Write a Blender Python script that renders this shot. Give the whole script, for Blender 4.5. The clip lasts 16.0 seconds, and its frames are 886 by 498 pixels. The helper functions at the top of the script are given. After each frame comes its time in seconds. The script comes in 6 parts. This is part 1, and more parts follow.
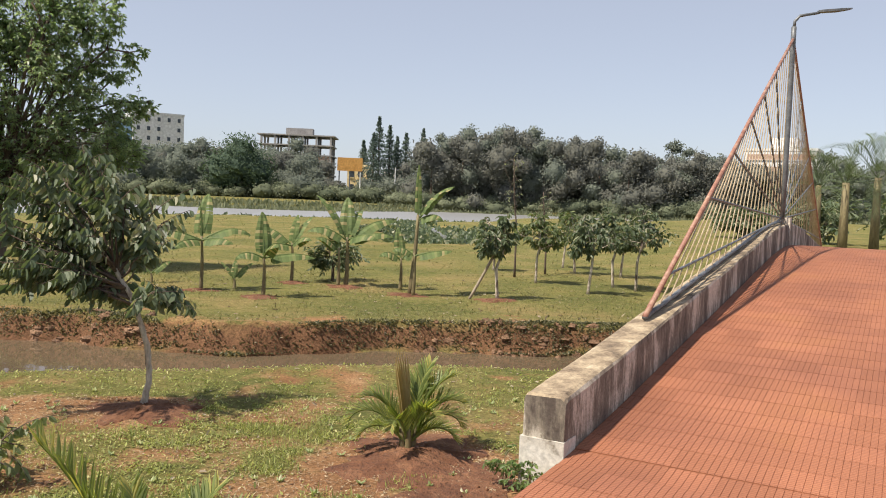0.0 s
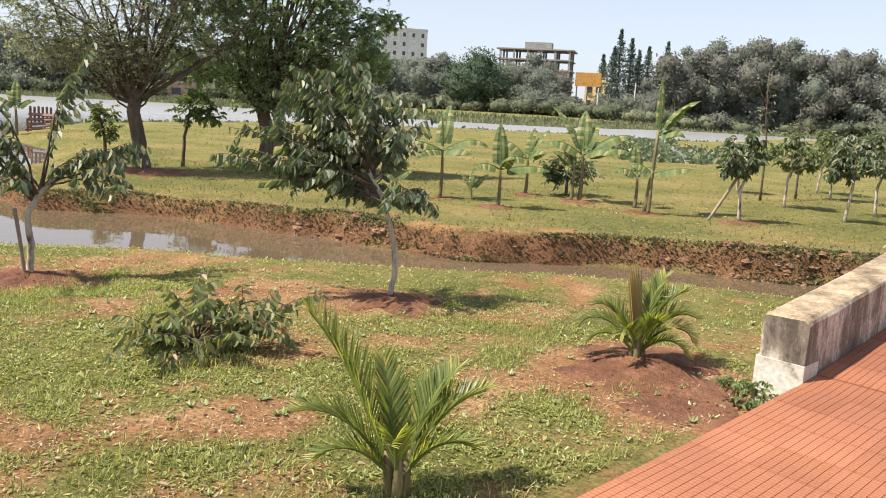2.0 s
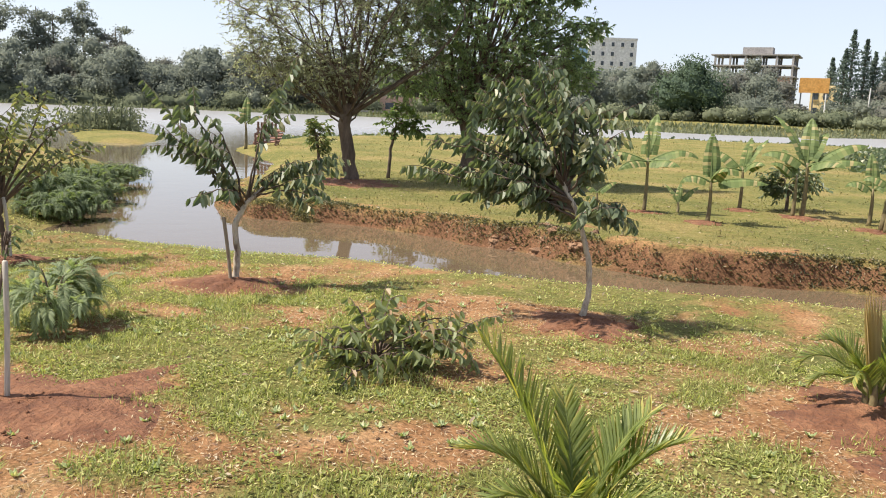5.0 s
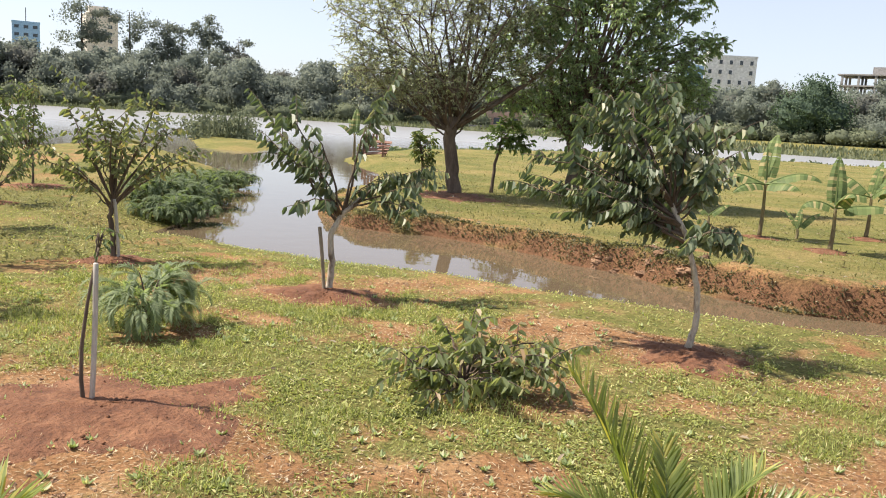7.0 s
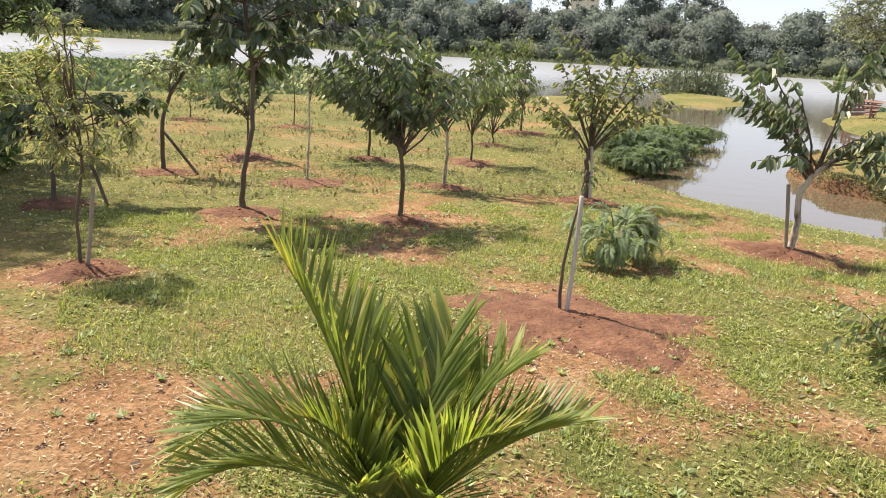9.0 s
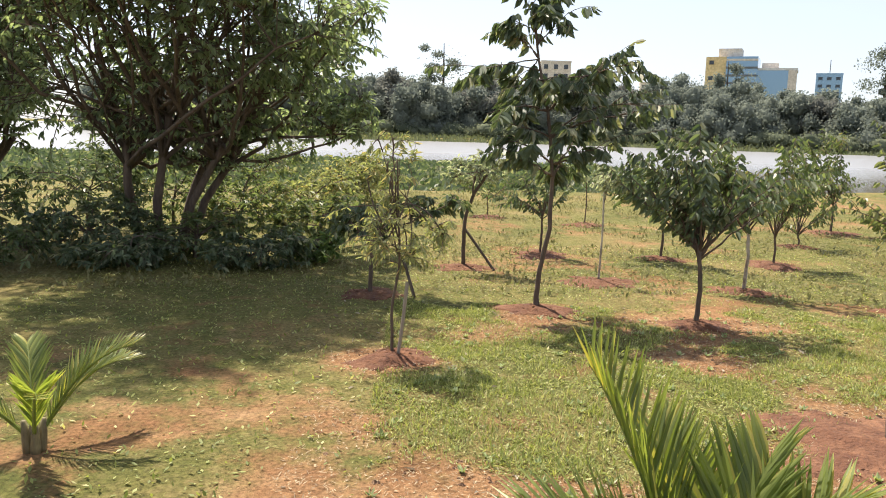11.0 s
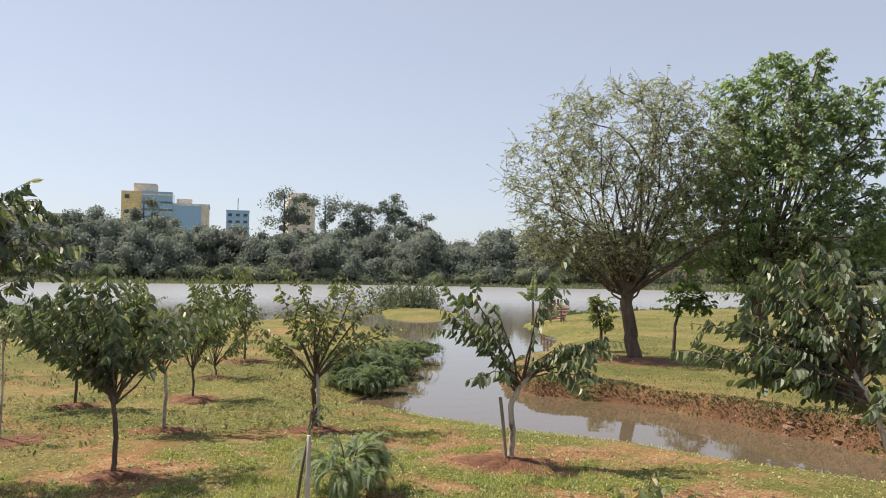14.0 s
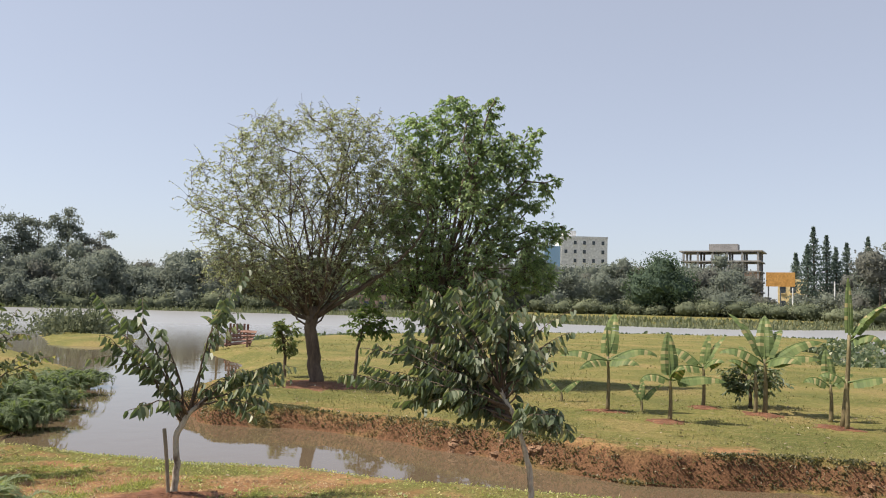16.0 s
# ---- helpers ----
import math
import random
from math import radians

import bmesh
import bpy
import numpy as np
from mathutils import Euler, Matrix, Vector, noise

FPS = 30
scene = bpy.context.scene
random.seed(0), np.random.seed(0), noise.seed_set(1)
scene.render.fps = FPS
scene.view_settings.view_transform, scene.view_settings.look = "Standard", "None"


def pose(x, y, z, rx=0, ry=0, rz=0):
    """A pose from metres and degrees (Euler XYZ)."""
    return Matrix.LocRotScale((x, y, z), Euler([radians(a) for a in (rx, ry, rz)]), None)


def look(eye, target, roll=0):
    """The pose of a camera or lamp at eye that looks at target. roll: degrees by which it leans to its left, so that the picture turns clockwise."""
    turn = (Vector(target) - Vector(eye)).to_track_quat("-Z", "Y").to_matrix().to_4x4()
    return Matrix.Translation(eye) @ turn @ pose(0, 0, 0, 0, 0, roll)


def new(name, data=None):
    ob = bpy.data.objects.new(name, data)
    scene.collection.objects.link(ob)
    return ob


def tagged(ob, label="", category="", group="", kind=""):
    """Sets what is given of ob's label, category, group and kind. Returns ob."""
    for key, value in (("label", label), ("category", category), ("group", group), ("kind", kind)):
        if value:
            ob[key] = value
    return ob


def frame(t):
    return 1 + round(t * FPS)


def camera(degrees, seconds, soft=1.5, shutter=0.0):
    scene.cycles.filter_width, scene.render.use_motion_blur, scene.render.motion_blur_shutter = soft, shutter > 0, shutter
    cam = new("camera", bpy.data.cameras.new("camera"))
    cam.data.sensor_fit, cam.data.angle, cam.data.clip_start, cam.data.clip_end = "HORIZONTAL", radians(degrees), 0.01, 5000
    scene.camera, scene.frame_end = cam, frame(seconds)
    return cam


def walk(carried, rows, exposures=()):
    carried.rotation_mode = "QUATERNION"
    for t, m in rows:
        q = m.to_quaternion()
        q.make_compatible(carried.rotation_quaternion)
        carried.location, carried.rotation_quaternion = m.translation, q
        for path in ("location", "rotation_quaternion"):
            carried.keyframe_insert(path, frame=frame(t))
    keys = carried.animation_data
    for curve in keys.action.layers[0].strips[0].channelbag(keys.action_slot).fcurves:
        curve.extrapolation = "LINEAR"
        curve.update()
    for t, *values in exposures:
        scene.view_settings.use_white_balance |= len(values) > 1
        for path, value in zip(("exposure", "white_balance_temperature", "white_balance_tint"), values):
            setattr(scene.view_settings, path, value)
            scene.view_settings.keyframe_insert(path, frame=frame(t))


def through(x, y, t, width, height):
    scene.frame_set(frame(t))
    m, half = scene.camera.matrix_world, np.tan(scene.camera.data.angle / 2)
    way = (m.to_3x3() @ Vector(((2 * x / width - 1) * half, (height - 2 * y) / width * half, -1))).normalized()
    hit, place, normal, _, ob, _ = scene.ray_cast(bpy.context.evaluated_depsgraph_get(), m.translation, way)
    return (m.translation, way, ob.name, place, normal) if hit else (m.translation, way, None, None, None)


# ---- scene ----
cam = camera(57.4, 16.0, soft=1.0)
PATH = [
    (0, (0.0, 1.205, 1.739), (0.053, 3.201, 1.622), 2.2),
    (0.5, (0.047, 1.207, 1.725), (-0.038, 3.199, 1.566), 2.9),
    (1, (0.04, 1.178, 1.701), (-0.187, 3.153, 1.481), 3.4),
    (1.5, (-0.015, 1.132, 1.683), (-0.377, 3.078, 1.396), 3.4),
    (2, (-0.024, 1.099, 1.672), (-0.518, 3.006, 1.326), 3.2),
    (2.5, (-0.035, 1.113, 1.676), (-0.655, 2.976, 1.295), 3.0),
    (3, (-0.061, 1.168, 1.672), (-0.796, 2.987, 1.288), 2.9),
    (3.5, (-0.053, 1.26, 1.672), (-0.885, 3.041, 1.3), 2.8),
    (4, (-0.039, 1.345, 1.664), (-0.94, 3.095, 1.307), 2.6),
    (4.2, (-0.027, 1.371, 1.656), (-0.948, 3.112, 1.305), 2.5),
    (6.3, (-0.203, 1.707, 1.646), (-1.223, 3.396, 1.32), 2.4),
    (6.5, (-0.191, 1.729, 1.634), (-1.247, 3.398, 1.314), 2.7),
    (7, (-0.182, 1.766, 1.634), (-1.353, 3.355, 1.316), 3.5),
    (7.5, (-0.164, 1.743, 1.618), (-1.486, 3.205, 1.281), 4.2),
    (8, (-0.064, 1.596, 1.605), (-1.552, 2.879, 1.228), 4.4),
    (8.5, (0.052, 1.45, 1.611), (-1.602, 2.487, 1.176), 4.2),
    (9, (0.137, 1.412, 1.618), (-1.661, 2.139, 1.131), 3.4),
    (9.5, (0.175, 1.388, 1.617), (-1.721, 1.763, 1.106), 2.6),
    (9.7, (0.173, 1.382, 1.614), (-1.748, 1.612, 1.106), 2.4),
    (11.8, (0.135, 1.277, 1.714), (-1.852, 1.398, 1.519), 2.5),
    (12, (0.123, 1.302, 1.712), (-1.854, 1.555, 1.547), 2.4),
    (12.5, (0.147, 1.33, 1.718), (-1.756, 1.935, 1.615), 2.3),
    (13, (0.177, 1.366, 1.729), (-1.591, 2.3, 1.68), 2.1),
    (13.5, (0.176, 1.398, 1.74), (-1.443, 2.573, 1.744), 1.5),
    (14, (0.209, 1.394, 1.769), (-1.31, 2.693, 1.835), 0.8),
    (14.5, (0.21, 1.396, 1.801), (-1.254, 2.754, 1.923), 0.5),
    (15, (0.237, 1.372, 1.796), (-1.169, 2.786, 1.958), 0.7),
    (15.5, (0.255, 1.419, 1.78), (-0.993, 2.973, 1.941), 1.3),
    (16, (0.288, 1.56, 1.769), (-0.649, 3.322, 1.911), 1.5),
]
walk(cam, [(t, look(eye, aim, roll)) for t, eye, aim, roll in PATH],
     [(0, 0.6), (1.0, 0.76), (2.5, 1.0), (7.0, 1.04), (9.7, 1.14), (11.8, 0.98), (12.5, 0.76), (13.2, 0.66), (14.0, 0.66), (16.0, 0.65)])

# ---- sky, sun ----
SUN_DIR = Vector((-0.477, -0.262, 0.84)).normalized()
world = bpy.data.worlds.new("sky")
scene.world = world
world.use_nodes = True
wn = world.node_tree.nodes
sky = wn.new("ShaderNodeTexSky")
sky.sky_type, sky.sun_disc = "NISHITA", False
sky.sun_elevation = math.asin(SUN_DIR.z)
sky.sun_rotation = math.atan2(SUN_DIR.x, SUN_DIR.y)
sky.altitude, sky.air_density, sky.dust_density, sky.ozone_density = 900, 1.0, 1.6, 1.5
haze = wn.new("ShaderNodeHueSaturation")
haze.inputs["Saturation"].default_value = 0.7
world.node_tree.links.new(sky.outputs[0], haze.inputs["Color"])
veil = wn.new("ShaderNodeMix")
veil.data_type = "RGBA"
veil.inputs[0].default_value = 0.48
veil.inputs[7].default_value = (3.95, 4.12, 4.9, 1)
world.node_tree.links.new(haze.outputs[0], veil.inputs[6])
world.node_tree.links.new(veil.outputs[2], wn["Background"].inputs[0])
wn["Background"].inputs[1].default_value = 0.097
sun = new("sun", bpy.data.lights.new("sun", "SUN"))
sun.data.energy, sun.data.angle, sun.data.color = 4.6, radians(1.2), (1.0, 0.90, 0.76)
sun.matrix_world = look(SUN_DIR * 50, (0, 0, 0))


# ---- small tools ----
rng = np.random.default_rng(7)


def lattice(ix, iy, seed):
    h = (ix.astype(np.int64) * 374761393 + iy.astype(np.int64) * 668265263 + seed * 982451653) & 0xFFFFFFFF
    h = ((h ^ (h >> 13)) * 1274126177) & 0xFFFFFFFF
    return ((h ^ (h >> 16)) & 0xFFFF) / 65535.0


def vnoise(x, y, size, seed=0):
    """Smooth noise from 0 to 1 over the plan, with lumps of about that size."""
    x, y = np.asarray(x, float) / size, np.asarray(y, float) / size
    ix, iy = np.floor(x), np.floor(y)
    fx, fy = x - ix, y - iy
    fx, fy = fx * fx * (3 - 2 * fx), fy * fy * (3 - 2 * fy)
    a, b = lattice(ix, iy, seed), lattice(ix + 1, iy, seed)
    c, d = lattice(ix, iy + 1, seed), lattice(ix + 1, iy + 1, seed)
    return (a * (1 - fx) + b * fx) * (1 - fy) + (c * (1 - fx) + d * fx) * fy


def smooth(a, b, v):
    k = np.clip((v - a) / (b - a), 0, 1)
    return k * k * (3 - 2 * k)


class Geo:
    """Vertices and faces gathered for one mesh."""

    def __init__(self):
        self.v, self.f, self.n = [], [], 0

    def add(self, verts, faces):
        verts = np.asarray(verts, float).reshape(-1, 3)
        self.v.append(verts)
        self.f.append((faces + self.n).tolist() if isinstance(faces, np.ndarray) else [[i + self.n for i in f] for f in faces])
        self.n += len(verts)
        return self

    def tube(self, pts, radii, sides=6, cap=True):
        pts = np.asarray(pts, float)
        radii = np.broadcast_to(np.asarray(radii, float), (len(pts),))
        tang = np.gradient(pts, axis=0)
        tang /= np.linalg.norm(tang, axis=1)[:, None] + 1e-9
        ref = np.array([0.0, 0, 1]) if abs(tang[:, 2]).mean() < 0.85 else np.array([1.0, 0, 0])
        a = np.cross(tang, ref)
        a /= np.linalg.norm(a, axis=1)[:, None] + 1e-9
        b = np.cross(tang, a)
        ang = np.linspace(0, 2 * np.pi, sides, endpoint=False)
        ring = pts[:, None] + radii[:, None, None] * (np.cos(ang)[None, :, None] * a[:, None] + np.sin(ang)[None, :, None] * b[:, None])
        n, k = len(pts), np.arange(sides)
        faces = []
        for i in range(n - 1):
            p, q = i * sides, (i + 1) * sides
            faces += np.stack([p + k, p + (k + 1) % sides, q + (k + 1) % sides, q + k], 1).tolist()
        self.v.append(ring.reshape(-1, 3))
        if cap:
            faces += [list(range(sides))[::-1], list(range((n - 1) * sides, n * sides))]
        self.f.append([[i + self.n for i in f] for f in faces])
        self.n += n * sides
        return self

    def box(self, lo, hi, m=None):
        (x0, y0, z0), (x1, y1, z1) = lo, hi
        v = [(x0, y0, z0), (x1, y0, z0), (x1, y1, z0), (x0, y1, z0), (x0, y0, z1), (x1, y0, z1), (x1, y1, z1), (x0, y1, z1)]
        if m is not None:
            v = [tuple(m @ Vector(p)) for p in v]
        return self.add(v, [[0, 3, 2, 1], [4, 5, 6, 7], [0, 1, 5, 4], [1, 2, 6, 5], [2, 3, 7, 6], [3, 0, 4, 7]])

    def flakes(self, at, along, side, length, width):
        """Flat four-cornered sprays, for foliage far off."""
        along = along / (np.linalg.norm(along, axis=1)[:, None] + 1e-9)
        side = side - along * (side * along).sum(1)[:, None]
        side /= np.linalg.norm(side, axis=1)[:, None] + 1e-9
        a, w = along * np.asarray(length)[:, None], side * np.asarray(width)[:, None] / 2
        v = np.stack([at, at + a * 0.45 - w, at + a, at + a * 0.55 + w], 1).reshape(-1, 3)
        return self.add(v, np.arange(len(at) * 4).reshape(-1, 4))

    def leaves(self, at, along, side, length, width, fold=0.25, bend=0.15):
        """One folded leaf for each row of at, along its direction."""
        at, along, side = (np.asarray(a, float).reshape(-1, 3) for a in (at, along, side))
        along = along / (np.linalg.norm(along, axis=1)[:, None] + 1e-9)
        side = side - along * (side * along).sum(1)[:, None]
        side /= np.linalg.norm(side, axis=1)[:, None] + 1e-9
        up = np.cross(side, along)
        L = np.broadcast_to(np.asarray(length, float), (len(at),))[:, None]
        W = np.broadcast_to(np.asarray(width, float), (len(at),))[:, None]
        tip = at + along * L - up * L * bend
        low, high = at + along * L * 0.25 + up * W * fold, at + along * L * 0.68 + up * (W * fold - L * bend * 0.5)
        v = np.stack([at, low - side * W * 0.45, high - side * W * 0.42, tip, high + side * W * 0.42, low + side * W * 0.45], 1).reshape(-1, 3)
        i = np.arange(len(at))[:, None] * 6
        f = np.concatenate([i + [0, 3, 2, 1], i + [0, 5, 4, 3]])
        return self.add(v, f)


def mesh_from(name, geo, material, shade=False):
    me = bpy.data.meshes.new(name)
    faces = [f for block in geo.f for f in block]
    me.from_pydata(np.concatenate(geo.v), [], faces)
    if shade:
        me.polygons.foreach_set("use_smooth", np.ones(len(me.polygons), bool))
    me.materials.append(material)
    me.update()
    return me


def part(name, geo, material, parent=None, label="", shade=False):
    ob = new(name, mesh_from(name, geo, material, shade))
    if parent is not None:
        ob.parent = parent
    return tagged(ob, label)


def thing(name, place, label, category, group="", kind="", turn=0.0):
    ob = new(name)
    ob.empty_display_size = 0.2
    ob.matrix_world = pose(*place, 0, 0, turn)
    return tagged(ob, label, category, group, kind)


def curve(a, b, bow=(0, 0, 0), n=5):
    a, b, bow = (np.asarray(p, float) for p in (a, b, bow))
    t = np.linspace(0, 1, n)[:, None]
    return a + (b - a) * t + bow * 4 * t * (1 - t)


# ---- materials ----
def material(name, build):
    m = bpy.data.materials.new(name)
    m.use_nodes = True
    t = m.node_tree
    build(t, t.nodes["Principled BSDF"])
    return m


def link(t, a, b):
    t.links.new(a, b)


def node(t, kind, **values):
    n = t.nodes.new(kind)
    for k, v in values.items():
        n.inputs[k].default_value = v
    return n


def ramp(t, source, stops):
    r = t.nodes.new("ShaderNodeValToRGB")
    while len(r.color_ramp.elements) < len(stops):
        r.color_ramp.elements.new(0.5)
    for e, (p, c) in zip(r.color_ramp.elements, stops):
        e.position, e.color = p, (*c, 1)
    link(t, source, r.inputs[0])
    return r.outputs[0]


def grain(t, scale, detail=5.0, rough=0.6, stretch=None):
    """Noise in metres of the object's own space."""
    co = t.nodes.new("ShaderNodeTexCoord").outputs["Object"]
    if stretch:
        mp = t.nodes.new("ShaderNodeMapping")
        mp.inputs["Scale"].default_value = stretch
        link(t, co, mp.inputs[0])
        co = mp.outputs[0]
    n = node(t, "ShaderNodeTexNoise", Scale=scale, Detail=detail, Roughness=rough)
    link(t, co, n.inputs["Vector"])
    return n.outputs["Fac"]


def bump(t, b, height, strength=0.4, distance=0.01):
    n = node(t, "ShaderNodeBump", Strength=strength, Distance=distance)
    link(t, height, n.inputs["Height"])
    link(t, n.outputs[0], b.inputs["Normal"])


def mixed(t, fac, a, b, mode="MIX"):
    n = t.nodes.new("ShaderNodeMix")
    n.data_type, n.blend_type = "RGBA", mode
    for s, v in ((n.inputs[0], fac), (n.inputs[6], a), (n.inputs[7], b)):
        if isinstance(v, (int, float)):
            s.default_value = v
        elif isinstance(v, tuple):
            s.default_value = (*v, 1)
        else:
            link(t, v, s)
    return n.outputs[2]


def surface(name, stops, scale, rough=0.85, relief=0.4, depth=0.01, fine=6.0, metal=0.0, stretch=None):
    """A surface whose colour runs over the stops at one size, with a finer grain over it."""
    def build(t, b):
        big, small = grain(t, scale, stretch=stretch), grain(t, scale * fine, stretch=stretch)
        col = ramp(t, big, stops)
        shade = ramp(t, small, [(0.3, (0.72, 0.72, 0.72)), (0.7, (1.12, 1.12, 1.12))])
        link(t, mixed(t, 1.0, col, shade, "MULTIPLY"), b.inputs["Base Color"])
        b.inputs["Roughness"].default_value, b.inputs["Metallic"].default_value = rough, metal
        bump(t, b, small, relief, depth)
    return material(name, build)


def leaf_material(name, dark, light, rough=0.5, through=0.3, odd=None, tint=(1.25, 1.3, 0.65), gloss=0.35):
    def build(t, b):
        g = t.nodes.new("ShaderNodeNewGeometry")
        stops = [(0.0, dark), (0.85, light)] + ([(0.93, odd)] if odd else [])
        # Thin haze put into every leaf colour: less saturated and a little brighter.
        hazed = node(t, "ShaderNodeHueSaturation", Saturation=0.8, Value=1.15)
        link(t, ramp(t, g.outputs["Random Per Island"], stops), hazed.inputs["Color"])
        col = hazed.outputs[0]
        link(t, col, b.inputs["Base Color"])
        b.inputs["Roughness"].default_value = rough
        b.inputs["Specular IOR Level"].default_value = gloss
        tr = t.nodes.new("ShaderNodeBsdfTranslucent")
        link(t, mixed(t, 1.0, col, tint, "MULTIPLY"), tr.inputs["Color"])
        mx = t.nodes.new("ShaderNodeMixShader")
        mx.inputs[0].default_value = through
        link(t, b.outputs[0], mx.inputs[1])
        link(t, tr.outputs[0], mx.inputs[2])
        link(t, mx.outputs[0], t.nodes["Material Output"].inputs["Surface"])
    return material(name, build)


def ground_build(t, b):
    lush = t.nodes.new("ShaderNodeAttribute")
    lush.attribute_name = "lush"
    fine, mid = grain(t, 7.0, 9.0, 0.75), grain(t, 1.7, 7.0, 0.65)
    tiny = grain(t, 32.0, 5.0, 0.7)
    m = node(t, "ShaderNodeMath")
    m.operation = "MULTIPLY_ADD"
    ragged = grain(t, 3.2, 11.0, 0.78)
    link(t, ragged, m.inputs[0])
    m.inputs[1].default_value = 2.6
    link(t, lush.outputs["Fac"], m.inputs[2])
    span = node(t, "ShaderNodeMapRange")
    span.inputs[1].default_value, span.inputs[2].default_value = 1.42, 2.05
    link(t, m.outputs[0], span.inputs[0])
    edge = ramp(t, span.outputs[0], [(0.0, (0, 0, 0)), (0.45, (0.35, 0.35, 0.35)), (1.0, (1, 1, 1))])
    soil = ramp(t, mid, [(0.25, (0.19, 0.092, 0.043)), (0.5, (0.305, 0.165, 0.08)), (0.75, (0.43, 0.28, 0.148))])
    grass = ramp(t, fine, [(0.28, (0.065, 0.078, 0.02)), (0.48, (0.165, 0.155, 0.048)), (0.66, (0.33, 0.25, 0.115))])
    wide = grain(t, 0.35, 6.0, 0.65)
    dry = ramp(t, wide, [(0.36, (0.062, 0.09, 0.022)), (0.5, (0.155, 0.155, 0.045)), (0.62, (0.28, 0.205, 0.09))])
    grass = mixed(t, 0.5, grass, dry)
    col = mixed(t, edge, soil, grass)
    g = t.nodes.new("ShaderNodeNewGeometry")
    sep = t.nodes.new("ShaderNodeSeparateXYZ")
    link(t, g.outputs["Normal"], sep.inputs[0])
    steep = ramp(t, sep.outputs[2], [(0.62, (1, 1, 1)), (0.88, (0, 0, 0))])
    col = mixed(t, steep, col, mixed(t, fine, (0.09, 0.05, 0.03), (0.25, 0.13, 0.07)))
    shade = ramp(t, tiny, [(0.32, (0.45, 0.45, 0.45)), (0.5, (0.95, 0.95, 0.95)), (0.68, (1.35, 1.35, 1.35))])
    link(t, mixed(t, 1.0, col, shade, "MULTIPLY"), b.inputs["Base Color"])
    b.inputs["Roughness"].default_value = 0.95
    b.inputs["Specular IOR Level"].default_value = 0.15
    bump(t, b, fine, 0.9, 0.07)


def water_build(t, b):
    co = t.nodes.new("ShaderNodeTexCoord").outputs["Object"]
    b.inputs["Roughness"].default_value = 0.06
    b.inputs["IOR"].default_value = 1.33
    b.inputs["Specular IOR Level"].default_value = 0.8
    n = node(t, "ShaderNodeTexNoise", Scale=1.6, Detail=4.0)
    link(t, co, n.inputs["Vector"])
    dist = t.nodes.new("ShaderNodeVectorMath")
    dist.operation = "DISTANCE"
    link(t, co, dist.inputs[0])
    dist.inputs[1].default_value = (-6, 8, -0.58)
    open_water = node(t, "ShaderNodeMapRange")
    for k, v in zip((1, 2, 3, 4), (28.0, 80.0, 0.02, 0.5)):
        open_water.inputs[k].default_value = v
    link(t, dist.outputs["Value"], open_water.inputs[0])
    bn = node(t, "ShaderNodeBump", Distance=0.16)
    link(t, open_water.outputs[0], bn.inputs["Strength"])
    chop = node(t, "ShaderNodeMapRange")
    for k, v in zip((1, 2, 3, 4), (28.0, 80.0, 0.03, 0.3)):
        chop.inputs[k].default_value = v
    link(t, dist.outputs["Value"], chop.inputs[0])
    link(t, chop.outputs[0], b.inputs["Roughness"])
    # Reflected sky on the open lake, painted as pale grey; the stream stays mud brown.
    sky_shine = node(t, "ShaderNodeMapRange")
    sky_shine.inputs[1].default_value, sky_shine.inputs[2].default_value = 24.0, 60.0
    link(t, dist.outputs["Value"], sky_shine.inputs[0])
    link(t, mixed(t, sky_shine.outputs[0], (0.12, 0.09, 0.058), (0.27, 0.27, 0.27)), b.inputs["Base Color"])
    link(t, n.outputs["Fac"], bn.inputs["Height"])
    link(t, bn.outputs[0], b.inputs["Normal"])


MAT_GROUND = material("lawn_and_soil", ground_build)
MAT_WATER = material("muddy_water_painted_shine", water_build)
MAT_SOIL = surface("red_soil", [(0.3, (0.115, 0.044, 0.022)), (0.5, (0.18, 0.077, 0.038)), (0.7, (0.27, 0.13, 0.068))], 5, 0.95, 1.0, 0.05, 5)
MAT_BANK = surface("cut_bank_earth", [(0.3, (0.13, 0.075, 0.045)), (0.5, (0.25, 0.145, 0.085)), (0.7, (0.38, 0.235, 0.14))], 4, 0.95, 1.0, 0.05, 6)
MAT_BARK = surface("brown_bark", [(0.3, (0.075, 0.052, 0.038)), (0.7, (0.18, 0.135, 0.10))], 6, 0.9, 0.8, 0.02, 5, stretch=(1, 1, 0.25))
MAT_PALE_BARK = surface("pale_bark", [(0.36, (0.15, 0.105, 0.08)), (0.52, (0.52, 0.46, 0.38))], 9, 0.85, 0.5, 0.01, 4, stretch=(1, 1, 0.4))
MAT_LEAF_DARK = leaf_material("dark_broad_leaves", (0.052, 0.088, 0.04), (0.132, 0.175, 0.086), 0.46, 0.36, (0.30, 0.30, 0.17), (1.2, 1.25, 0.65), 0.45)
MAT_LEAF_OLIVE = leaf_material("olive_mottled_leaves", (0.085, 0.115, 0.05), (0.2, 0.225, 0.095), 0.4, 0.42, (0.36, 0.30, 0.10))
# Dark green leaves paled: the glare over this crown is put into the colour.
MAT_LEAF_SHADE = leaf_material("glare_paled_shade_leaves", (0.105, 0.155, 0.09), (0.25, 0.31, 0.175), 0.38, 0.58, None, (1.2, 1.25, 0.7), 0.6)
MAT_LEAF_MID = leaf_material("mid_green_leaves", (0.07, 0.11, 0.042), (0.165, 0.21, 0.08), 0.44, 0.45, (0.24, 0.21, 0.08))
